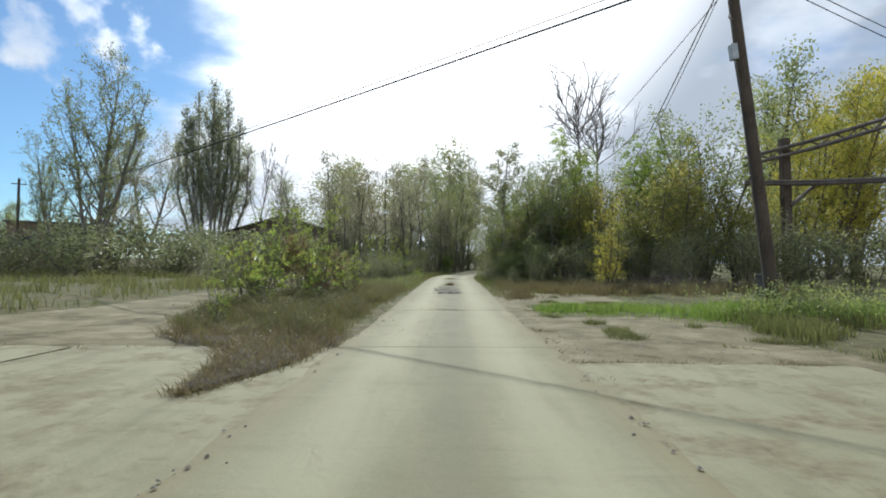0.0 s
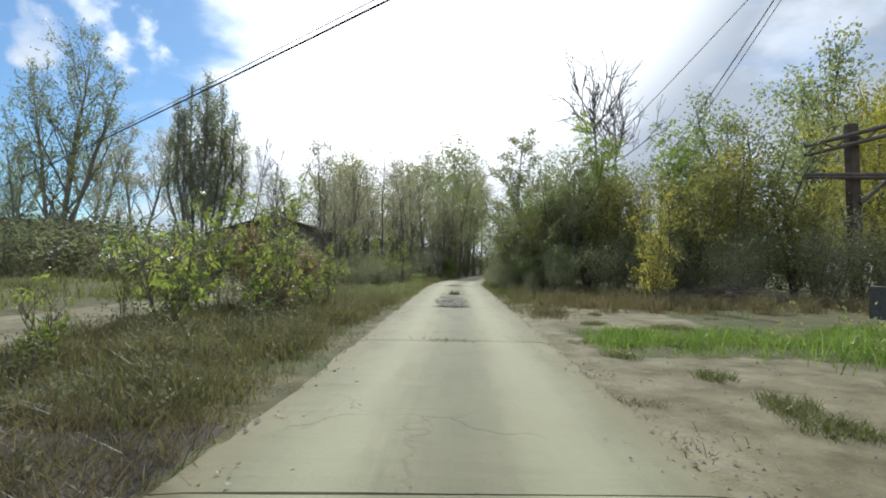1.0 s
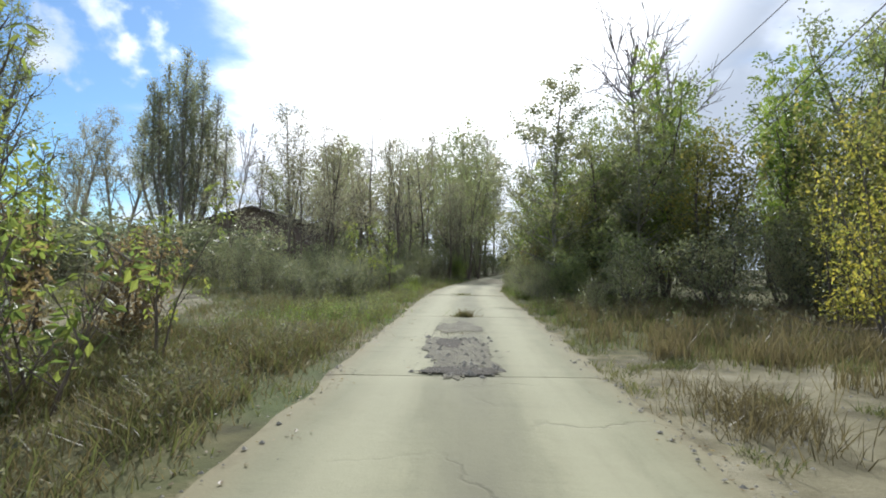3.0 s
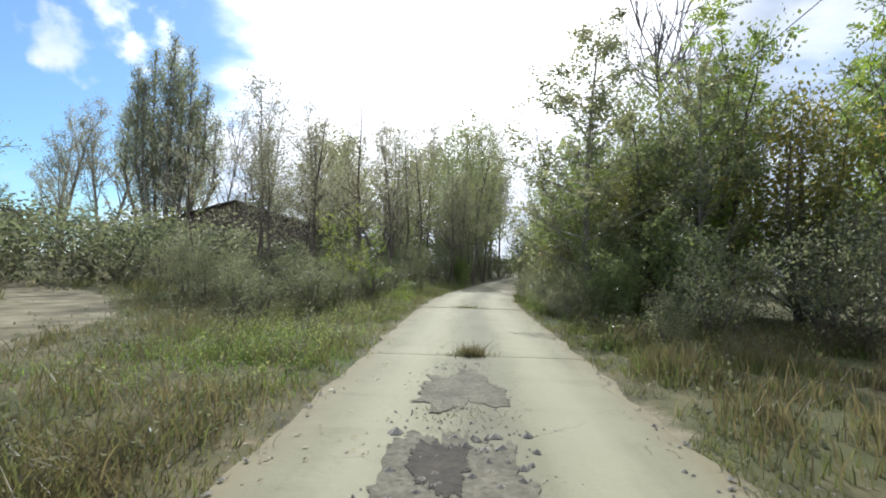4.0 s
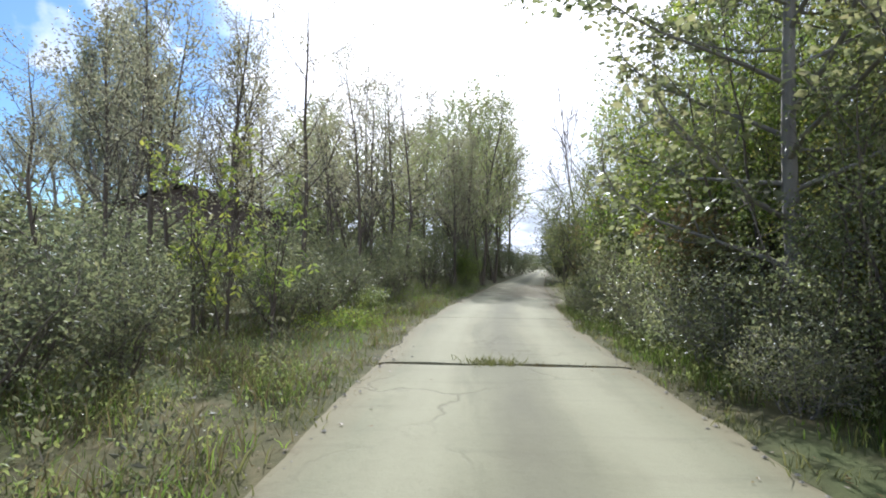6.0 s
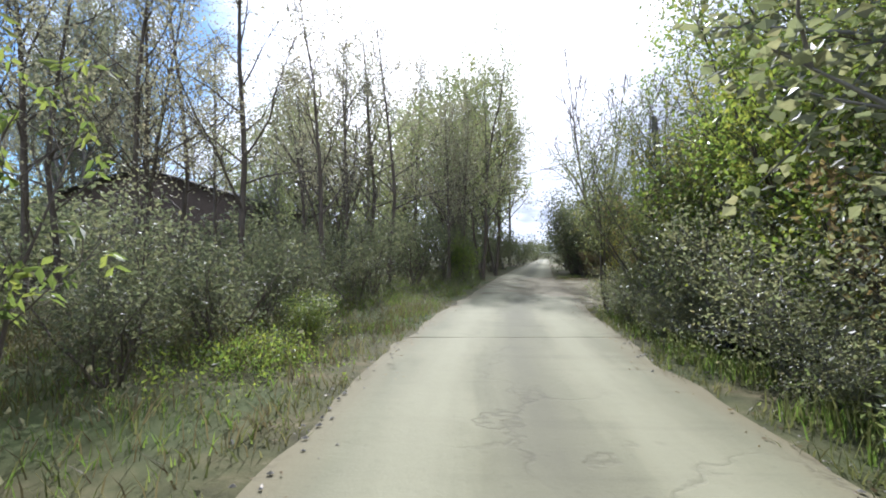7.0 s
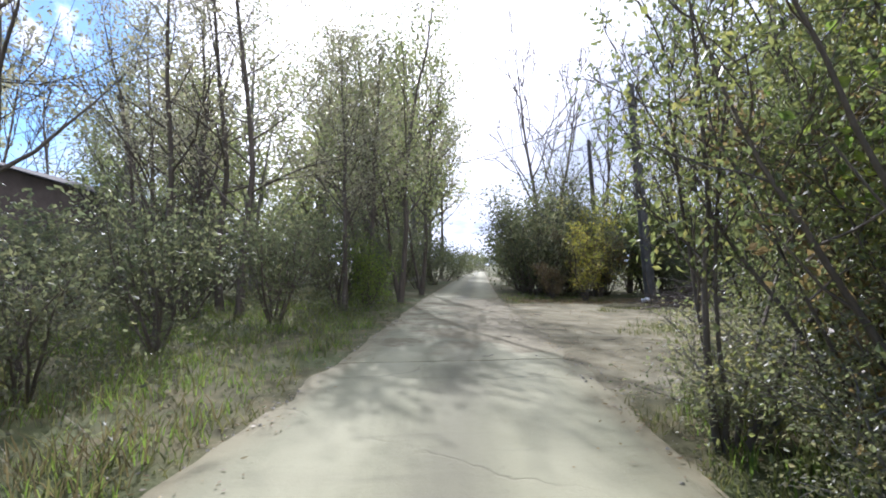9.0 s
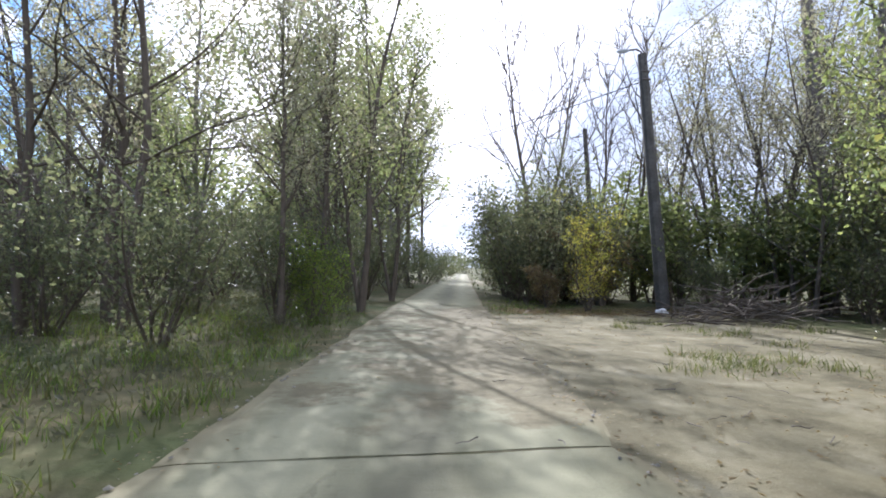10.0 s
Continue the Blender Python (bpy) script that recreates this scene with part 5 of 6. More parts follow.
blades("verge_grass", "green and dry grass beside the yard", GRASS_OLIVE, scatter(6000, 4.5, 18, 5, 13, lambda x, y: (1 - soft(bareness(x, y), 0.1, 0.5)) * clumps(x, y, 0.5, 6) * (1 - soft(math.hypot(x - 7, (y - 9) * 1.6), 4.5, 9.0)), GR), GR, 0.3, 0.008, per=2)
blades("dry_weeds", "brown dry weeds under the hedge", GRASS_DRY, scatter(9000, 1.8, 16, 19, 34, d_right, GR), GR, 0.5, 0.007, 0.5, per=2)
blades("verge_grass", "olive grass along the hedge", GRASS_OLIVE, scatter(8500, 1.8, 9, 22, 64, d_right, GR), GR, 0.3, 0.008, per=2)
blades("verge_grass", "green tufts along the hedge", GRASS_GREEN, scatter(5500, 1.8, 9, 26, 66, d_right, GR), GR, 0.22, 0.008, per=2)
blades("dry_weeds", "withered brown grass on the verge", GRASS_DRY, scatter(7000, -11, 1.0, 20, 48, d_left, GR), GR, 0.32, 0.006, 0.7, per=2)
blades("dry_weeds", "tufts of dry grass on the bare yard", GRASS_OLIVE, scatter(1300, 1.8, 7.5, 7.5, 24, d_yard, GR), GR, 0.12, 0.005, 1.1, per=5)



blades("verge_grass", "patch of fresh bright green grass on the verge", GRASS_GREEN, [(GR.normal(-3.0, 0.6), GR.normal(27.8, 1.0), GR.uniform(0.6, 1.1)) for _ in range(1500)], GR, 0.2, 0.006, 0.6, per=2)
blades("verge_grass", "short olive grass between the road and the hedge", GRASS_OLIVE, [(2.75 + abs(GR.normal(0, 0.7)), GR.normal(28.6, 1.5), GR.uniform(0.5, 1.1)) for _ in range(1500)], GR, 0.2, 0.006, 0.6, per=2)
blades("dry_weeds", "dark dry tufts along the broken slab edges", GRASS_DRY, [(x + GR.normal(0, 0.16), y + GR.normal(0, 0.05), k) for x, y in
       list(zip(GR.uniform(1.7, 5.2, 16), GR.normal(6.3, 0.12, 16))) + list(zip(GR.uniform(-9.5, -2.9, 14), GR.normal(7.1, 0.1, 14))) + list(zip(GR.normal(1.65, 0.1, 10), GR.uniform(4.5, 12, 10)))
       for k in GR.uniform(0.3, 1.0, 26)], GR, 0.1, 0.005, 1.0, per=2)


EDGE = [(road_x(y) + k * (half_width(y) + abs(GR.normal(0.12, 0.22))), y, GR.uniform(0.4, 1.1)) for y, k in zip(GR.uniform(19, 47, 3600), GR.choice([-1, 1, 1], 3600))]
blades("verge_grass", "ragged olive grass creeping over the road edges", GRASS_OLIVE, [p for p in EDGE if clumps(p[0], p[1], 1.3, 12) > 0.3], GR, 0.17, 0.006, 0.8, per=2)


def weeds(name, label, material, spots, rng, tall, n, size):
    """Low broad-leaved weeds as one patch."""
    segs = []
    for x, y, k in spots:
        z = ground_z(x, y)
        d = rng.normal(0, 0.25, 2)
        h = tall * k * rng.uniform(0.5, 1.2)
        segs.append((np.array([x, y, z]), np.array([x + d[0] * h, y + d[1] * h, z + h])))
    v, q = leaf_cloud(rng, segs, n, size, 0.05, 0.1, 0.55)
    v[:, 2] = np.maximum(v[:, 2], -0.06)
    return tagged(new(name, np_mesh(name, v, q, material)), label, "weeds", kind="stuff")


def litter(name, label, spots, rng, n, size):
    """Fallen leaves lying flat."""
    segs = [(np.array([x, y, 0.0]), np.array([x + 0.1, y + 0.1, 0.0])) for x, y in spots]
    v, q = leaf_cloud(rng, segs, n, size, 0.12, 0.0, 0.6)
    quad = v.reshape(-1, 4, 3)
    quad[:, :, 2] = (quad[:, :, 2] - quad[:, :1, 2]) * 0.25
    for k in range(len(quad)):
        x, y = quad[k, 0, 0], quad[k, 0, 1]
        z = 0.012 if abs(x - road_x(y)) < half_width(y) - 0.05 else ground_z(x, y) + 0.015
        low = quad[k, :, 2].min()
        quad[k, :, 2] += z - low
    return tagged(new(name, np_mesh(name, quad.reshape(-1, 3), q, LEAF_RUST)), label, "leaf litter", kind="stuff")


litter("leaf_litter", "fallen brown leaves on the turning place", [(road_x(y) + GR.uniform(1.2, 8.5), y) for y in GR.uniform(46, 61, 500)], GR, 2600, 0.06)
litter("leaf_litter", "reddish leaf litter at the edge of the weeds", [(GR.uniform(5.2, 12.5), 60.6 + GR.normal(0, 0.8)) for _ in range(600)], GR, 9000, 0.09)
litter("leaf_litter", "fallen leaves along the road edges", [(road_x(y) + k * (half_width(y) + GR.normal(0.1, 0.3)), y) for y, k in zip(GR.uniform(5, 62, 700), GR.choice([-1, 1], 700))], GR, 2600, 0.05)
def twigs_on_ground(label, spots, rng):
    tubes = []
    for x, y in spots:
        z = 0.016 if abs(x - road_x(y)) < half_width(y) else ground_z(x, y) + 0.012
        a, ln = rng.uniform(0, 6.28), rng.uniform(0.08, 0.32)
        r = rng.uniform(0.003, 0.006)
        line = branch_line(rng, (x, y, z), (math.cos(a), math.sin(a), 0.0), ln, 4, 0.22, 0.0)
        line[:, 2] = z + 0.02 * rng.random(5)
        tubes.append((line, np.linspace(r, r * 0.5, 5), 4))
    v, q = join([tube(*t) for t in tubes])
    return tagged(new("twigs", np_mesh("twigs", v, q, BARK_DEAD)), label, "twigs", kind="stuff")


twigs_on_ground("fallen twigs scattered over the turning place", [(road_x(y) + GR.uniform(0.4, 8.0), y) for y in GR.uniform(49, 61, 110)], GR)
TUFTS = [(GR.normal(7.6, 1.0), GR.normal(51.8, 0.7)) for _ in range(9)] + [(GR.normal(9.4, 1.2), GR.normal(56.8, 0.8)) for _ in range(9)]
blades("dry_weeds", "scattered tufts of grass on the turning place", GRASS_OLIVE,
       [(x + GR.normal(0, 0.22), y + GR.normal(0, 0.16), k) for x, y in TUFTS for k in GR.uniform(0.3, 1.1, 34)], GR, 0.22, 0.006, 0.9, per=3)
weeds("verge_weeds", "broad-leaved green weeds on the verge", LEAF_DARK, scatter(1500, -9, 1.5, 20, 62, d_left, GR), GR, 0.3, 13000, 0.05)
weeds("verge_weeds", "withered brown weeds in front of the wood", LEAF_BRUSH, scatter(1500, -12, 1.5, 24, 66, d_left, GR), GR, 0.55, 13000, 0.07)
weeds("verge_weeds", "patch of fresh green nettles beside the road", LEAF_BRIGHT, [(GR.normal(-2.4, 0.4), GR.normal(40.2, 0.7), 1.0) for _ in range(200)], GR, 0.32, 2000, 0.05)
weeds("verge_weeds", "lush green weeds along the road edge", LEAF_GREEN, scatter(500, -4.4, -1.0, 24.5, 36, d_left, GR), GR, 0.3, 6000, 0.045)
weeds("verge_weeds", "dark tangle of weeds under the far scrub", LEAF_BRUSH, [(x, 40.0 + 0.35 * abs(x + 24) + GR.normal(0, 2.5), 1.0) for x in GR.uniform(-52, -11, 900)], GR, 1.3, 9000, 0.2)
weeds("verge_weeds", "tall green weeds round the foot of the pole", LEAF_GREEN, [(GR.normal(8.9, 1.2), GR.normal(12.3, 0.6), 1.0) for _ in range(420)], GR, 0.75, 5200, 0.075)
blades("verge_grass", "tall grass round the foot of the pole", GRASS_GREEN, [(GR.normal(8.8, 1.5), GR.normal(12.3, 0.7), GR.uniform(0.5, 1.1)) for _ in range(1300)], GR, 0.55, 0.007, 0.6, per=2)
weeds("verge_weeds", "brownish weeds on the island", LEAF_BRUSH, lower(scatter(1100, -9, -1.3, 4.6, 24, d_island, GR)), GR, 0.45, 12000, 0.05)
weeds("verge_weeds", "leafy weeds under the hedge", LEAF_GREEN, scatter(1100, 1.8, 8, 27, 60, d_right, GR), GR, 0.42, 12000, 0.055)
weeds("verge_weeds", "withered weeds under the hedge", LEAF_BRUSH, scatter(1000, 1.8, 14, 19, 50, d_right, GR), GR, 0.6, 10000, 0.07)


def joint_tuft(x, y, w, d, n, h, label, mat):
    rng = np.random.default_rng(int(y * 10))
    return blades("weed_tuft", label, mat, [(x + rng.normal(0, w), y + rng.normal(0, d), 0.6 + 0.6 * rng.random()) for _ in range(n)], rng, h, 0.006, 0.7, per=3)


blades("dry_weeds", "clump of tall brown weeds at the road edge", GRASS_DRY, [(2.7 + GR.normal(0, 0.3), 19.0 + GR.normal(0, 0.5), GR.uniform(0.4, 1.0)) for _ in range(420)], GR, 0.42, 0.005, 0.8, per=2)
CLUMPS = [(x, 22.3 + GR.normal(0, 0.8), GR.uniform(0.5, 1.1)) for x in GR.uniform(3.2, 9.2, 26)]
blades("dry_weeds", "clumps of brown weeds behind the yard", GRASS_DRY, [(x + GR.normal(0, 0.22), y + GR.normal(0, 0.2), k) for x, y, k in CLUMPS for _ in range(60)], GR, 0.5, 0.006, 0.5, per=2)
blades("dry_weeds", "low olive grass behind the yard", GRASS_OLIVE, [(GR.uniform(3.4, 9.0), 22.6 + GR.normal(0, 0.8), 0.9) for _ in range(1200)], GR, 0.26, 0.006, 0.45, per=2)
joint_tuft(-0.05, 13.35, 0.22, 0.12, 120, 0.10, "dry weed tuft in a road joint", GRASS_DRY)
joint_tuft(-0.08, 27.35, 0.13, 0.07, 90, 0.09, "low dry weed tuft in a road joint", GRASS_DRY)
joint_tuft(0.27, 27.4, 0.10, 0.08, 120, 0.24, "dark weed tuft in a road joint", GRASS_DRY)
joint_tuft(0.22, 27.42, 0.12, 0.09, 60, 0.2, "green weed tuft in a road joint", GRASS_OLIVE)
joint_tuft(0.35, 36.55, 0.20, 0.10, 160, 0.16, "weed tuft in a road joint", GRASS_OLIVE)
joint_tuft(1.1, 36.56, 0.5, 0.05, 160, 0.08, "weeds along a road joint", GRASS_DRY)
joint_tuft(-0.7, 36.5, 0.45, 0.04, 90, 0.06, "weeds along a road joint", GRASS_DRY)
joint_tuft(0.05, 20.55, 0.2, 0.10, 160, 0.075, "weed tuft at the broken patch", GRASS_DRY)
joint_tuft(0.1, 24.2, 0.22, 0.12, 150, 0.09, "low weeds on the broken patch", GRASS_DRY)
joint_tuft(0.65, 42.35, 0.16, 0.04, 40, 0.05, "tiny weeds in a road joint", GRASS_OLIVE)
joint_tuft(-0.1, 7.35, 0.18, 0.08, 50, 0.06, "tiny weeds in a road joint", GRASS_DRY)


def stones(name, label, spots, rng, size):
    chunks = []
    for x, y in spots:
        r = size * rng.uniform(0.4, 1.4)
        t = np.array([(1, 0, 0), (0.3, 0.95, 0.05), (-0.8, 0.6, 0), (-0.75, -0.6, 0), (0.3, -0.95, 0), (0.15, 0.1, 0.65)]) * rng.uniform(0.7, 1.3, (6, 3)) * r
        a = rng.uniform(0, 6.28)
        c, s = math.cos(a), math.sin(a)
        t = np.stack([t[:, 0] * c - t[:, 1] * s, t[:, 0] * s + t[:, 1] * c, t[:, 2]], 1)
        z = 0.004 if abs(x - road_x(y)) < half_width(y) else ground_z(x, y) - 0.004
        q = np.array([(0, 1, 5, 5), (1, 2, 5, 5), (2, 3, 5, 5), (3, 4, 5, 5), (4, 0, 5, 5)])
        chunks.append((t + np.array([x, y, z]), q))
    v, q = join(chunks)
    return tagged(new(name, np_mesh(name, v, q, GRAVEL)), label, "gravel", kind="stuff")




def worn_patch(cx, cy, hw, hl, seed, mat=PATCH_GRIT, z=0.0105):
    """A broken place in the road: a ragged sheet of grit a few millimetres proud of the slab."""
    bm = bmesh.new()
    n = 180
    rim = []
    for k in range(n):
        a = 6.283 * k / n
        c, d = math.cos(a), math.sin(a)
        r = 1 + 0.5 * noise.noise(Vector((c * 1.3, d * 1.3, seed))) + 0.3 * noise.noise(Vector((c * 4, d * 4, seed))) + 0.16 * noise.noise(Vector((c * 11, d * 11, seed))) + 0.12 * noise.noise(Vector((c * 27, d * 27, seed)))
        rim.append(bm.verts.new((cx + hw * r * c, cy + hl * r * d, z)))
    mid = bm.verts.new((cx, cy, z + 0.0025))
    for k in range(n):
        bm.faces.new((rim[k], rim[(k + 1) % n], mid))
    ob = part("road_patch", bm, mat, None)
    tagged(ob, "worn broken patch of grit in the concrete", "road damage", kind="structure")


worn_patch(0.05, 25.1, 0.42, 0.95, 4.0)
worn_patch(0.06, 22.1, 0.48, 1.75, 7.0)
worn_patch(0.1, 20.62, 0.46, 0.24, 14.0, JOINT_SOIL, 0.018)
worn_patch(-0.1, 22.9, 0.2, 0.5, 16.0, JOINT_SOIL, 0.018)
stones("gravel", "loose gravel and grit on the broken road patch", [(0.05 + GR.normal(0, 0.3), GR.uniform(20.5, 26.8)) for _ in range(1000)], GR, 0.012)
stones("gravel", "broken lumps of concrete in the worn patch", [(0.08 + GR.normal(0, 0.26), y) for y in list(GR.uniform(20.3, 23.6, 110)) + list(GR.normal(20.6, 0.15, 45))], GR, 0.045)
stones("gravel", "scattered stones on the bare yard", [(GR.uniform(1.6, 7.5), GR.uniform(4, 23)) for _ in range(2600)], GR, 0.02)
stones("gravel", "clods and stones along the edge of the yard", [(road_x(y) + half_width(y) + abs(GR.normal(0, 0.7)), y) for y in GR.uniform(7, 24, 320)], GR, 0.02)
stones("gravel", "scattered stones on the dirt track", [(TRACK[2][0] + GR.normal(0, 2.2), GR.uniform(4, 22)) for _ in range(500)], GR, 0.02)
stones("gravel", "crumbs of concrete along the road edge", [(road_x(y) + s * (half_width(y) + GR.normal(0.05, 0.12)), y) for y, s in zip(GR.uniform(2, 62, 1400), GR.choice([-1, 1], 1400))], GR, 0.02)


# ---- poles, wires, house ----
def line_tube(bm, pts, radii, sides=10):
    v, q = tube(np.array(pts, float), np.array(radii, float), sides)
    vs = [bm.verts.new(p) for p in v]
    for f in q:
        bm.faces.new([vs[i] for i in f])
    for ring, rev in ((vs[:sides], True), (vs[-sides:], False)):
        bm.faces.new(ring[::-1] if rev else ring)


def utility_pole():
    ob = thing("utility_pole", pose(8.62, 13.1, 0), "leaning dark wooden utility pole with a grey box", "pole")
    foot, top = Vector((0, 0, -0.3)), Vector((-1.33, 0, 10.0))
    bm = bmesh.new()
    line_tube(bm, [foot.lerp(top, f) for f in (0, 0.3, 0.6, 0.9, 1)], [0.175, 0.165, 0.15, 0.135, 0.125], 14)
    bmesh.ops.recalc_face_normals(bm, faces=bm.faces)
    part("shaft", bm, POLE_WOOD, ob)
    bm = bmesh.new()
    p = foot.lerp(top, 0.70)
    box(bm, (0.17, 0.2, 0.42), Matrix.Translation(p + Vector((-0.21, -0.04, 0))) @ pose(0, 0, 0, 0, -7), 0.025)
    part("meter_box", bm, GREY_PAINT, ob, "small grey metal box")
    bm = bmesh.new()
    line_tube(bm, [p + Vector((-0.2, -0.06, -0.2)), foot.lerp(top, 0.45) + Vector((-0.17, -0.1, 0)), foot.lerp(top, 0.25) + Vector((-0.17, -0.12, 0))], [0.012] * 3, 6)
    part("conduit", bm, CABLE, ob)
    for f, side in ((0.785, -0.17), (0.955, -0.16), (0.955, 0.17), (0.985, -0.15)):
        bm = bmesh.new()
        q = foot.lerp(top, f)
        line_tube(bm, [q + Vector((side * 0.6, -0.05, 0)), q + Vector((side * 1.15, -0.05, 0)), q + Vector((side * 1.15, -0.05, 0.05)), q + Vector((side * 1.15, -0.05, 0.13))], [0.012, 0.014, 0.04, 0.028], 8)
        part("insulator", bm, CERAMIC, ob)
    return ob


def street_lamp():
    ob = thing("street_lamp", pose(10.95, 61.9, 0), "leaning concrete lamp post with a small arm lamp", "street lamp")
    foot, top = Vector((0, 0, -0.3)), Vector((-0.8, 0, 8.35))
    bm = bmesh.new()
    pts = [foot.lerp(top, f) for f in (0, 0.5, 1)]
    line_tube(bm, pts, [0.23, 0.19, 0.15], 8)
    part("post", bm, POLE_CONCRETE, ob)
    bm = bmesh.new()
    line_tube(bm, [top + Vector((0, 0, -0.25)), top + Vector((-0.03, 0, 0.08)), top + Vector((-0.2, 0, 0.16)), top + Vector((-0.5, 0, 0.1))], [0.03] * 4, 8)
    part("arm", bm, STEEL, ob)
    bm = bmesh.new()
    line_tube(bm, [top + Vector((-0.45, 0, 0.11)), top + Vector((-0.55, 0, 0.09)), top + Vector((-0.75, 0, 0.05)), top + Vector((-0.88, 0, 0.03))], [0.035, 0.07, 0.08, 0.03], 10)
    part("lamp_head", bm, GREY_PAINT, ob, "grey lamp head")
    bm = bmesh.new()
    q = foot.lerp(top, 0.86)
    line_tube(bm, [q + Vector((-0.28, 0, 0.1)), q + Vector((-0.34, 0, -0.2)), q + Vector((-0.25, 0, -0.6)), q + Vector((-0.18, 0, -1.1))], [0.02] * 4, 6)
    part("hanging_cable", bm, CABLE, ob)
    for f in (0.9, 0.93):
        bm = bmesh.new()
        box(bm, (0.3, 0.06, 0.05), Matrix.Translation(foot.lerp(top, f) + Vector((0, -0.14, 0))), 0.01)
        part("bracket", bm, STEEL, ob)
    return ob


def plain_pole():
    ob = thing("utility_pole", pose(12.95, 72, 0), "grey concrete pole among the bushes", "pole")
    bm = bmesh.new()
    line_tube(bm, [(0, 0, -0.3), (-0.25, 0, 4), (-0.6, 0, 8.6)], [0.17, 0.14, 0.11], 10)
    part("shaft", bm, POLE_CONCRETE, ob)
    ob2 = thing("utility_pole", pose(-46.0, 56, 0), "distant wooden pole in the field", "pole")
    bm = bmesh.new()
    line_tube(bm, [(0, 0, -0.3), (0, 0, 4), (0.05, 0, 9.7)], [0.17, 0.15, 0.12], 10)
    part("shaft", bm, POLE_WOOD, ob2)
    bm = bmesh.new()
    box(bm, (1.3, 0.1, 0.1), pose(0.05, 0, 9.1, 0, 0, 40), 0.01)
    part("crossarm", bm, POLE_WOOD, ob2)


def wire(a, b, sag, r=0.011, label="thin black overhead wire"):
    a, b = Vector(a), Vector(b)
    pts = []
    for k in range(25):
        f = k / 24
        p = a.lerp(b, f)
        p.z -= sag * 4 * f * (1 - f)
        pts.append(p)
    bm = bmesh.new()
    line_tube(bm, pts, [r] * 25, 5)
    ob = part("overhead_wire", bm, CABLE, None)
    return tagged(ob, label, "wire", "overhead wires")


def gantry():
    ob = thing("pipe_gantry", pose(21.6, 32.6, 0), "weathered post carrying two old cross beams", "gantry")
    bm = bmesh.new()
    box(bm, (0.5, 0.5, 9.6), pose(0, 0, 4.5, 0, -2), 0.06)
    part("post", bm, POLE_WOOD, ob, "thick dark post")
    for z0, z1, gap in ((7.45, 10.8, 0.5), (6.3, 6.5, 0.14)):
        a, b = Vector((-2.9, -0.45, z0)), Vector((9.0, -1.5, z1))
        bm = bmesh.new()
        for dz in (0, gap):
            up = Vector((0, 0, dz))
            line_tube(bm, [a + up, a.lerp(b, 0.35) + up + Vector((0, 0, -0.06)), a.lerp(b, 0.7) + up + Vector((0, 0, 0.05)), b + up], [0.1, 0.13, 0.12, 0.13], 7)
        for k in range(16):
            p, q = a.lerp(b, k / 16), a.lerp(b, (k + 1) / 16)
            if k % 2:
                p, q = p + Vector((0, 0, gap)), q
            else:
                q = q + Vector((0, 0, gap))
            line_tube(bm, [p, q], [0.055, 0.055], 5)
        part("beam", bm, STEEL, ob, "rusty lattice beam")
    bm = bmesh.new()
    line_tube(bm, [(0.1, -0.3, 5.0), (1.6, -0.45, 6.4)], [0.12, 0.12], 8)
    part("brace", bm, STEEL, ob)
    bm = bmesh.new()
    box(bm, (0.7, 0.6, 9.5), pose(8.2, -1.3, 4.6), 0.06)
    part("post", bm, POLE_WOOD, ob, "thick dark post")
    return ob


def barn():
    ob = thing("house", pose(-22.0, 70.5, 0), "brown rendered house with a dark low-pitched gable roof", "house")
    w, dp, eave, ridge = 8.6, 16.0, 4.7, 7.2
    bm = bmesh.new()
    pro = [(-w + 0.5, -0.2), (w - 0.5, -0.2), (w - 0.5, eave + 0.05), (0, ridge - 0.15), (-w + 0.5, eave + 0.05)]
    rows = [[bm.verts.new((x, y, z)) for x, z in pro] for y in (0.4, dp)]
    for k in range(5):
        bm.faces.new((rows[0][k], rows[0][(k + 1) % 5], rows[1][(k + 1) % 5], rows[1][k]))
    bm.faces.new(rows[0][::-1])
    bm.faces.new(rows[1])
    bmesh.ops.recalc_face_normals(bm, faces=bm.faces)
    part("wall", bm, BRICK_WALL, ob)
    bm = bmesh.new()
    line_tube(bm, [(0.4, 1.2, ridge - 0.3), (0.4, 1.2, ridge + 0.75), (0.4, 1.2, ridge + 0.76), (0.4, 1.2, ridge + 0.9)], [0.09, 0.09, 0.15, 0.13], 10)
    part("vent_pipe", bm, STEEL, ob, "thin rusty vent pipe on the ridge")
    for s in (-1, 1):
        bm = bmesh.new()
        n = 132
        rows = []
        for k in range(n + 1):
            y, lift = -0.4 + k / n * (dp + 0.8), 0.03 * math.sin(k * math.pi / 3)
            rows.append([bm.verts.new((s * (u * (w + 0.1) - 0.02), y, ridge + lift - u * (ridge - eave + 0.03))) for u in (0, 0.5, 1)])
        for p, q in zip(rows[:-1], rows[1:]):
            for i in range(2):
                bm.faces.new((p[i], p[i + 1], q[i + 1], q[i]))
        bmesh.ops.recalc_face_normals(bm, faces=bm.faces)
        bmesh.ops.solidify(bm, geom=bm.faces[:], thickness=0.05)
        part("roof", bm, ROOF_SHEET, ob, "dark corrugated roof sheets")
    return ob


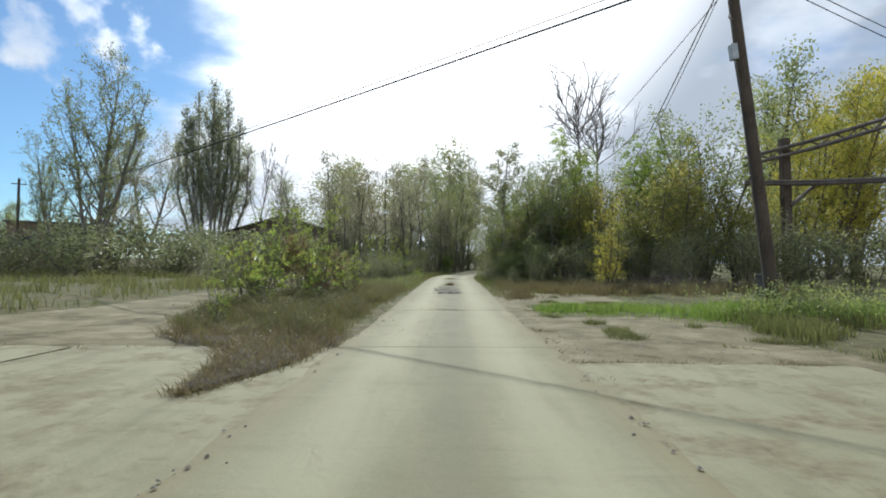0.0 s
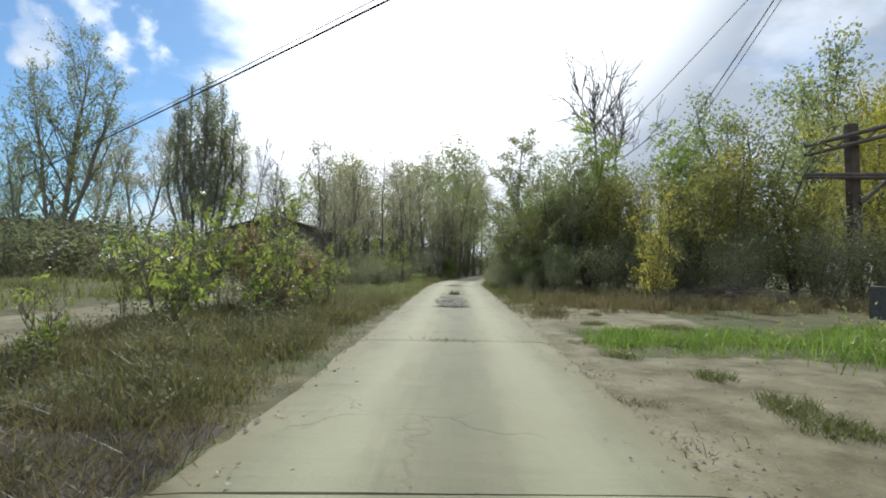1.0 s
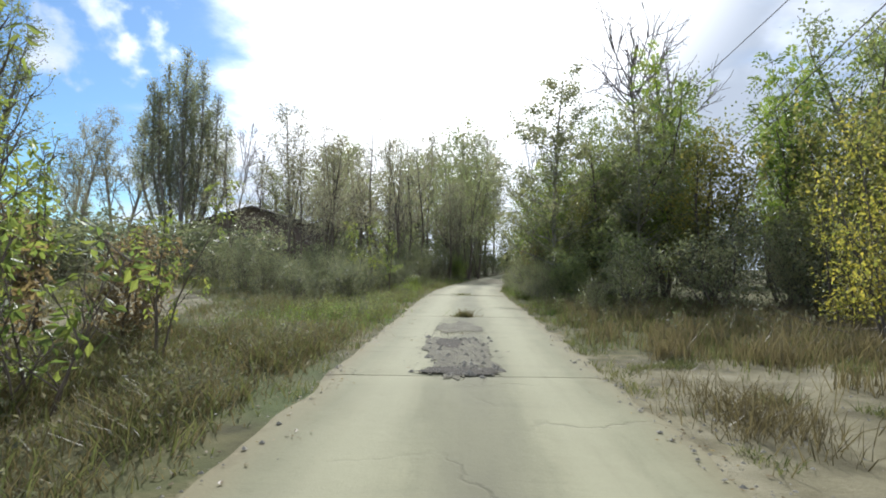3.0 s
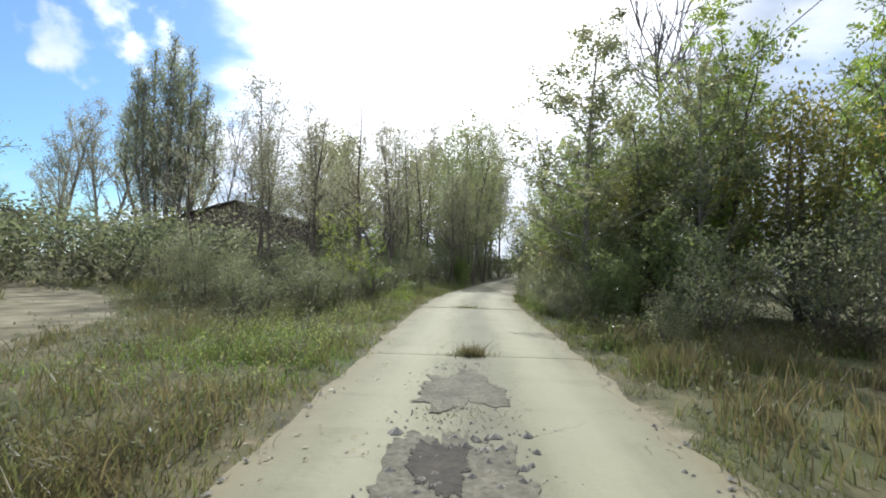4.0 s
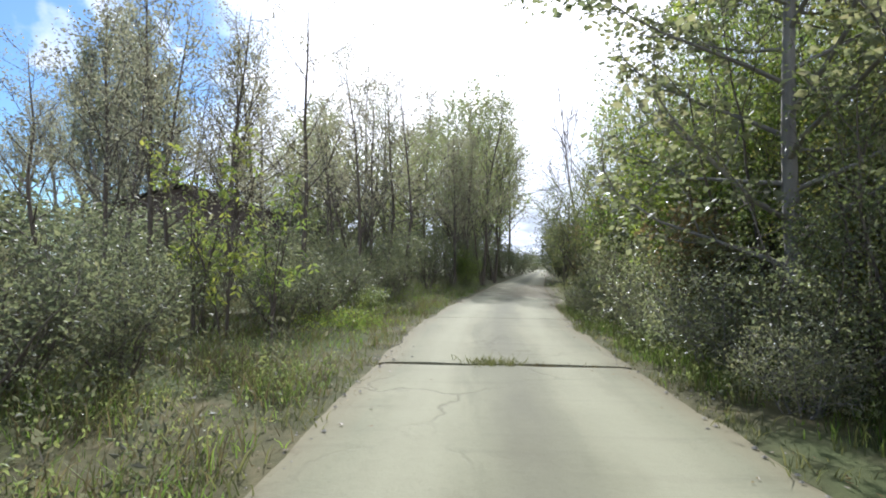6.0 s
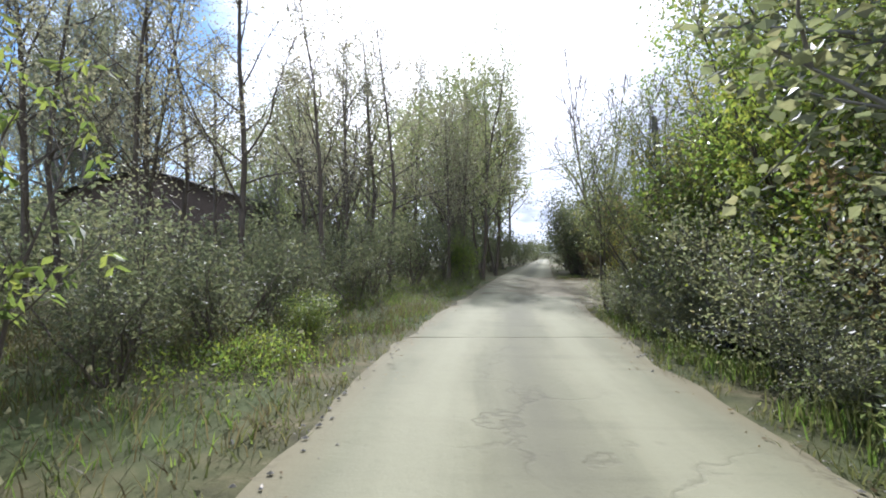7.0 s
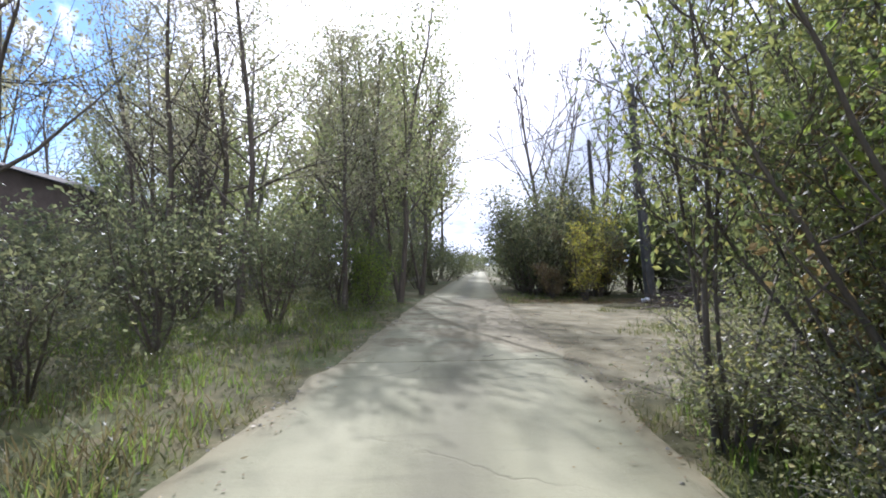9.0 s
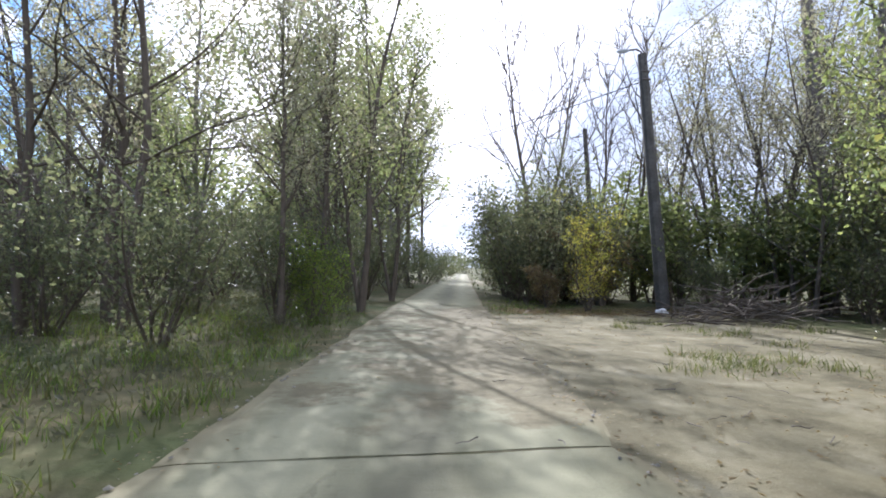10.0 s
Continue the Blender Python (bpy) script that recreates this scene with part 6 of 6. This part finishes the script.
def brick_shed():
    """A low flat-roofed building far off across the field, half hidden by scrub."""
    ob = thing("shed", pose(-51.0, 70.0, 0, 0, 0, 30), "low faded brick building with a flat roof behind scrub", "building")
    bm = bmesh.new()
    box(bm, (11.0, 7.0, 5.7), pose(0, 0, 2.65), 0.02)
    part("wall", bm, SHED_BRICK, ob, "faded pinkish brick wall")
    bm = bmesh.new()
    box(bm, (11.6, 7.6, 0.25), pose(0, 0, 5.62), 0.03)
    part("roof", bm, ROOF_SHEET, ob)
    for x in (-3.4, 0.0, 3.4):
        bm = bmesh.new()
        box(bm, (1.5, 0.12, 1.3), pose(x, -3.5, 3.2), 0.02)
        part("window", bm, CABLE, ob, "dark broken window")


brick_shed()
utility_pole()
street_lamp()
plain_pole()
gantry()
barn()
wire((-60.5, 64.3, 5.2), (12.0, 4.1, 7.6), 0.5, 0.026, "thick black overhead cable across the road")
wire((-60.5, 64.5, 5.5), (12.0, 4.2, 7.9), 0.62, 0.012)
wire((7.35, 13.1, 9.1), (20.0, 66.0, 7.6), 0.7, 0.022)
wire((7.35, 13.1, 8.9), (20.0, 66.0, 7.3), 0.95, 0.014)
wire((7.4, 13.1, 8.7), (10.2, 61.9, 8.0), 0.5, 0.014)
wire((7.4, 13.1, 9.65), (45, 28.5, 7.3), 0.8, 0.014)
wire((7.4, 13.1, 9.35), (45, 28.5, 6.9), 0.8, 0.014)
wire((10.28, 61.9, 7.5), (-1.5, 72.0, 5.3), 0.25, 0.016)
wire((10.3, 61.9, 6.9), (12.4, 72, 7.5), 0.4, 0.014)


def bag():
    bm = bmesh.new()
    bmesh.ops.create_icosphere(bm, subdivisions=2, radius=0.16)
    for v in bm.verts:
        k = 1 + 0.45 * noise.noise(v.co * 9)
        v.co = Vector((v.co.x * 1.4 * k, v.co.y * k, max(v.co.z * 0.75 * k, -0.05)))
    ob = part("plastic_bag", bm, WHITE_PLASTIC, None)
    ob.matrix_basis = pose(9.9, 60.2, ground_z(9.9, 60.2) + 0.05, 0, 0, 30)
    tagged(ob, "crumpled white plastic bag lying in the weeds", "litter")


bag()


def brush_pile(x, y, turn, count, wide, label, seed):
    rng = np.random.default_rng(seed)
    tubes = []
    for _ in range(count):
        a = rng.uniform(0, 6.28)
        p = np.array([rng.normal(0, wide), rng.normal(0, 0.6), 0.0])
        p[2] = rng.uniform(0.0, 1.0) * max(0.1, 0.95 - 0.44 * abs(p[0]) / wide - 0.3 * abs(p[1]))
        d = (math.cos(a) * (0.7 + 0.5 * wide), math.sin(a), rng.uniform(-0.05, 0.35))
        ln = branch_line(rng, p, d, rng.uniform(0.6, 1.9) * (0.5 + 0.5 * wide), 4, 0.15, 0.0)
        ln[:, 2] = np.maximum(ln[:, 2], 0.0)
        tubes.append((ln, np.linspace(0.022, 0.006, 5), 4))
    v, q = join([tube(*t) for t in tubes])
    ob = tagged(new("brush_pile", np_mesh("brush_pile", v, q, BARK)), label, "brush pile", kind="stuff")
    ob.matrix_basis = pose(x, y, ground_z(x, y), 0, 0, turn)


brush_pile(11.1, 58.4, 20, 170, 1.1, "heap of dry cut branches at the roadside", 91)
brush_pile(10.6, 24.0, -8, 150, 1.7, "long heap of pale dry branches behind the yard", 92)


def stump():
    x, y = 11.9, 18.9
    ob = thing("concrete_stump", pose(x, y, ground_z(x, y), 0, 0, 20), "short grey concrete stump with an iron rod", "post")
    bm = bmesh.new()
    box(bm, (0.52, 0.45, 0.98), pose(0, 0, 0.4), 0.04)
    for v in bm.verts:
        v.co += Vector((noise.noise(v.co * 4), noise.noise(v.co * 5), noise.noise(v.co * 6))) * 0.03
    part("block", bm, POLE_CONCRETE, ob)
    bm = bmesh.new()
    line_tube(bm, [(0.14, 0, 0.8), (0.13, 0, 1.2), (0.15, 0.01, 1.55)], [0.03, 0.028, 0.026], 8)
    part("rod", bm, STEEL, ob, "rusty iron rod")


stump()
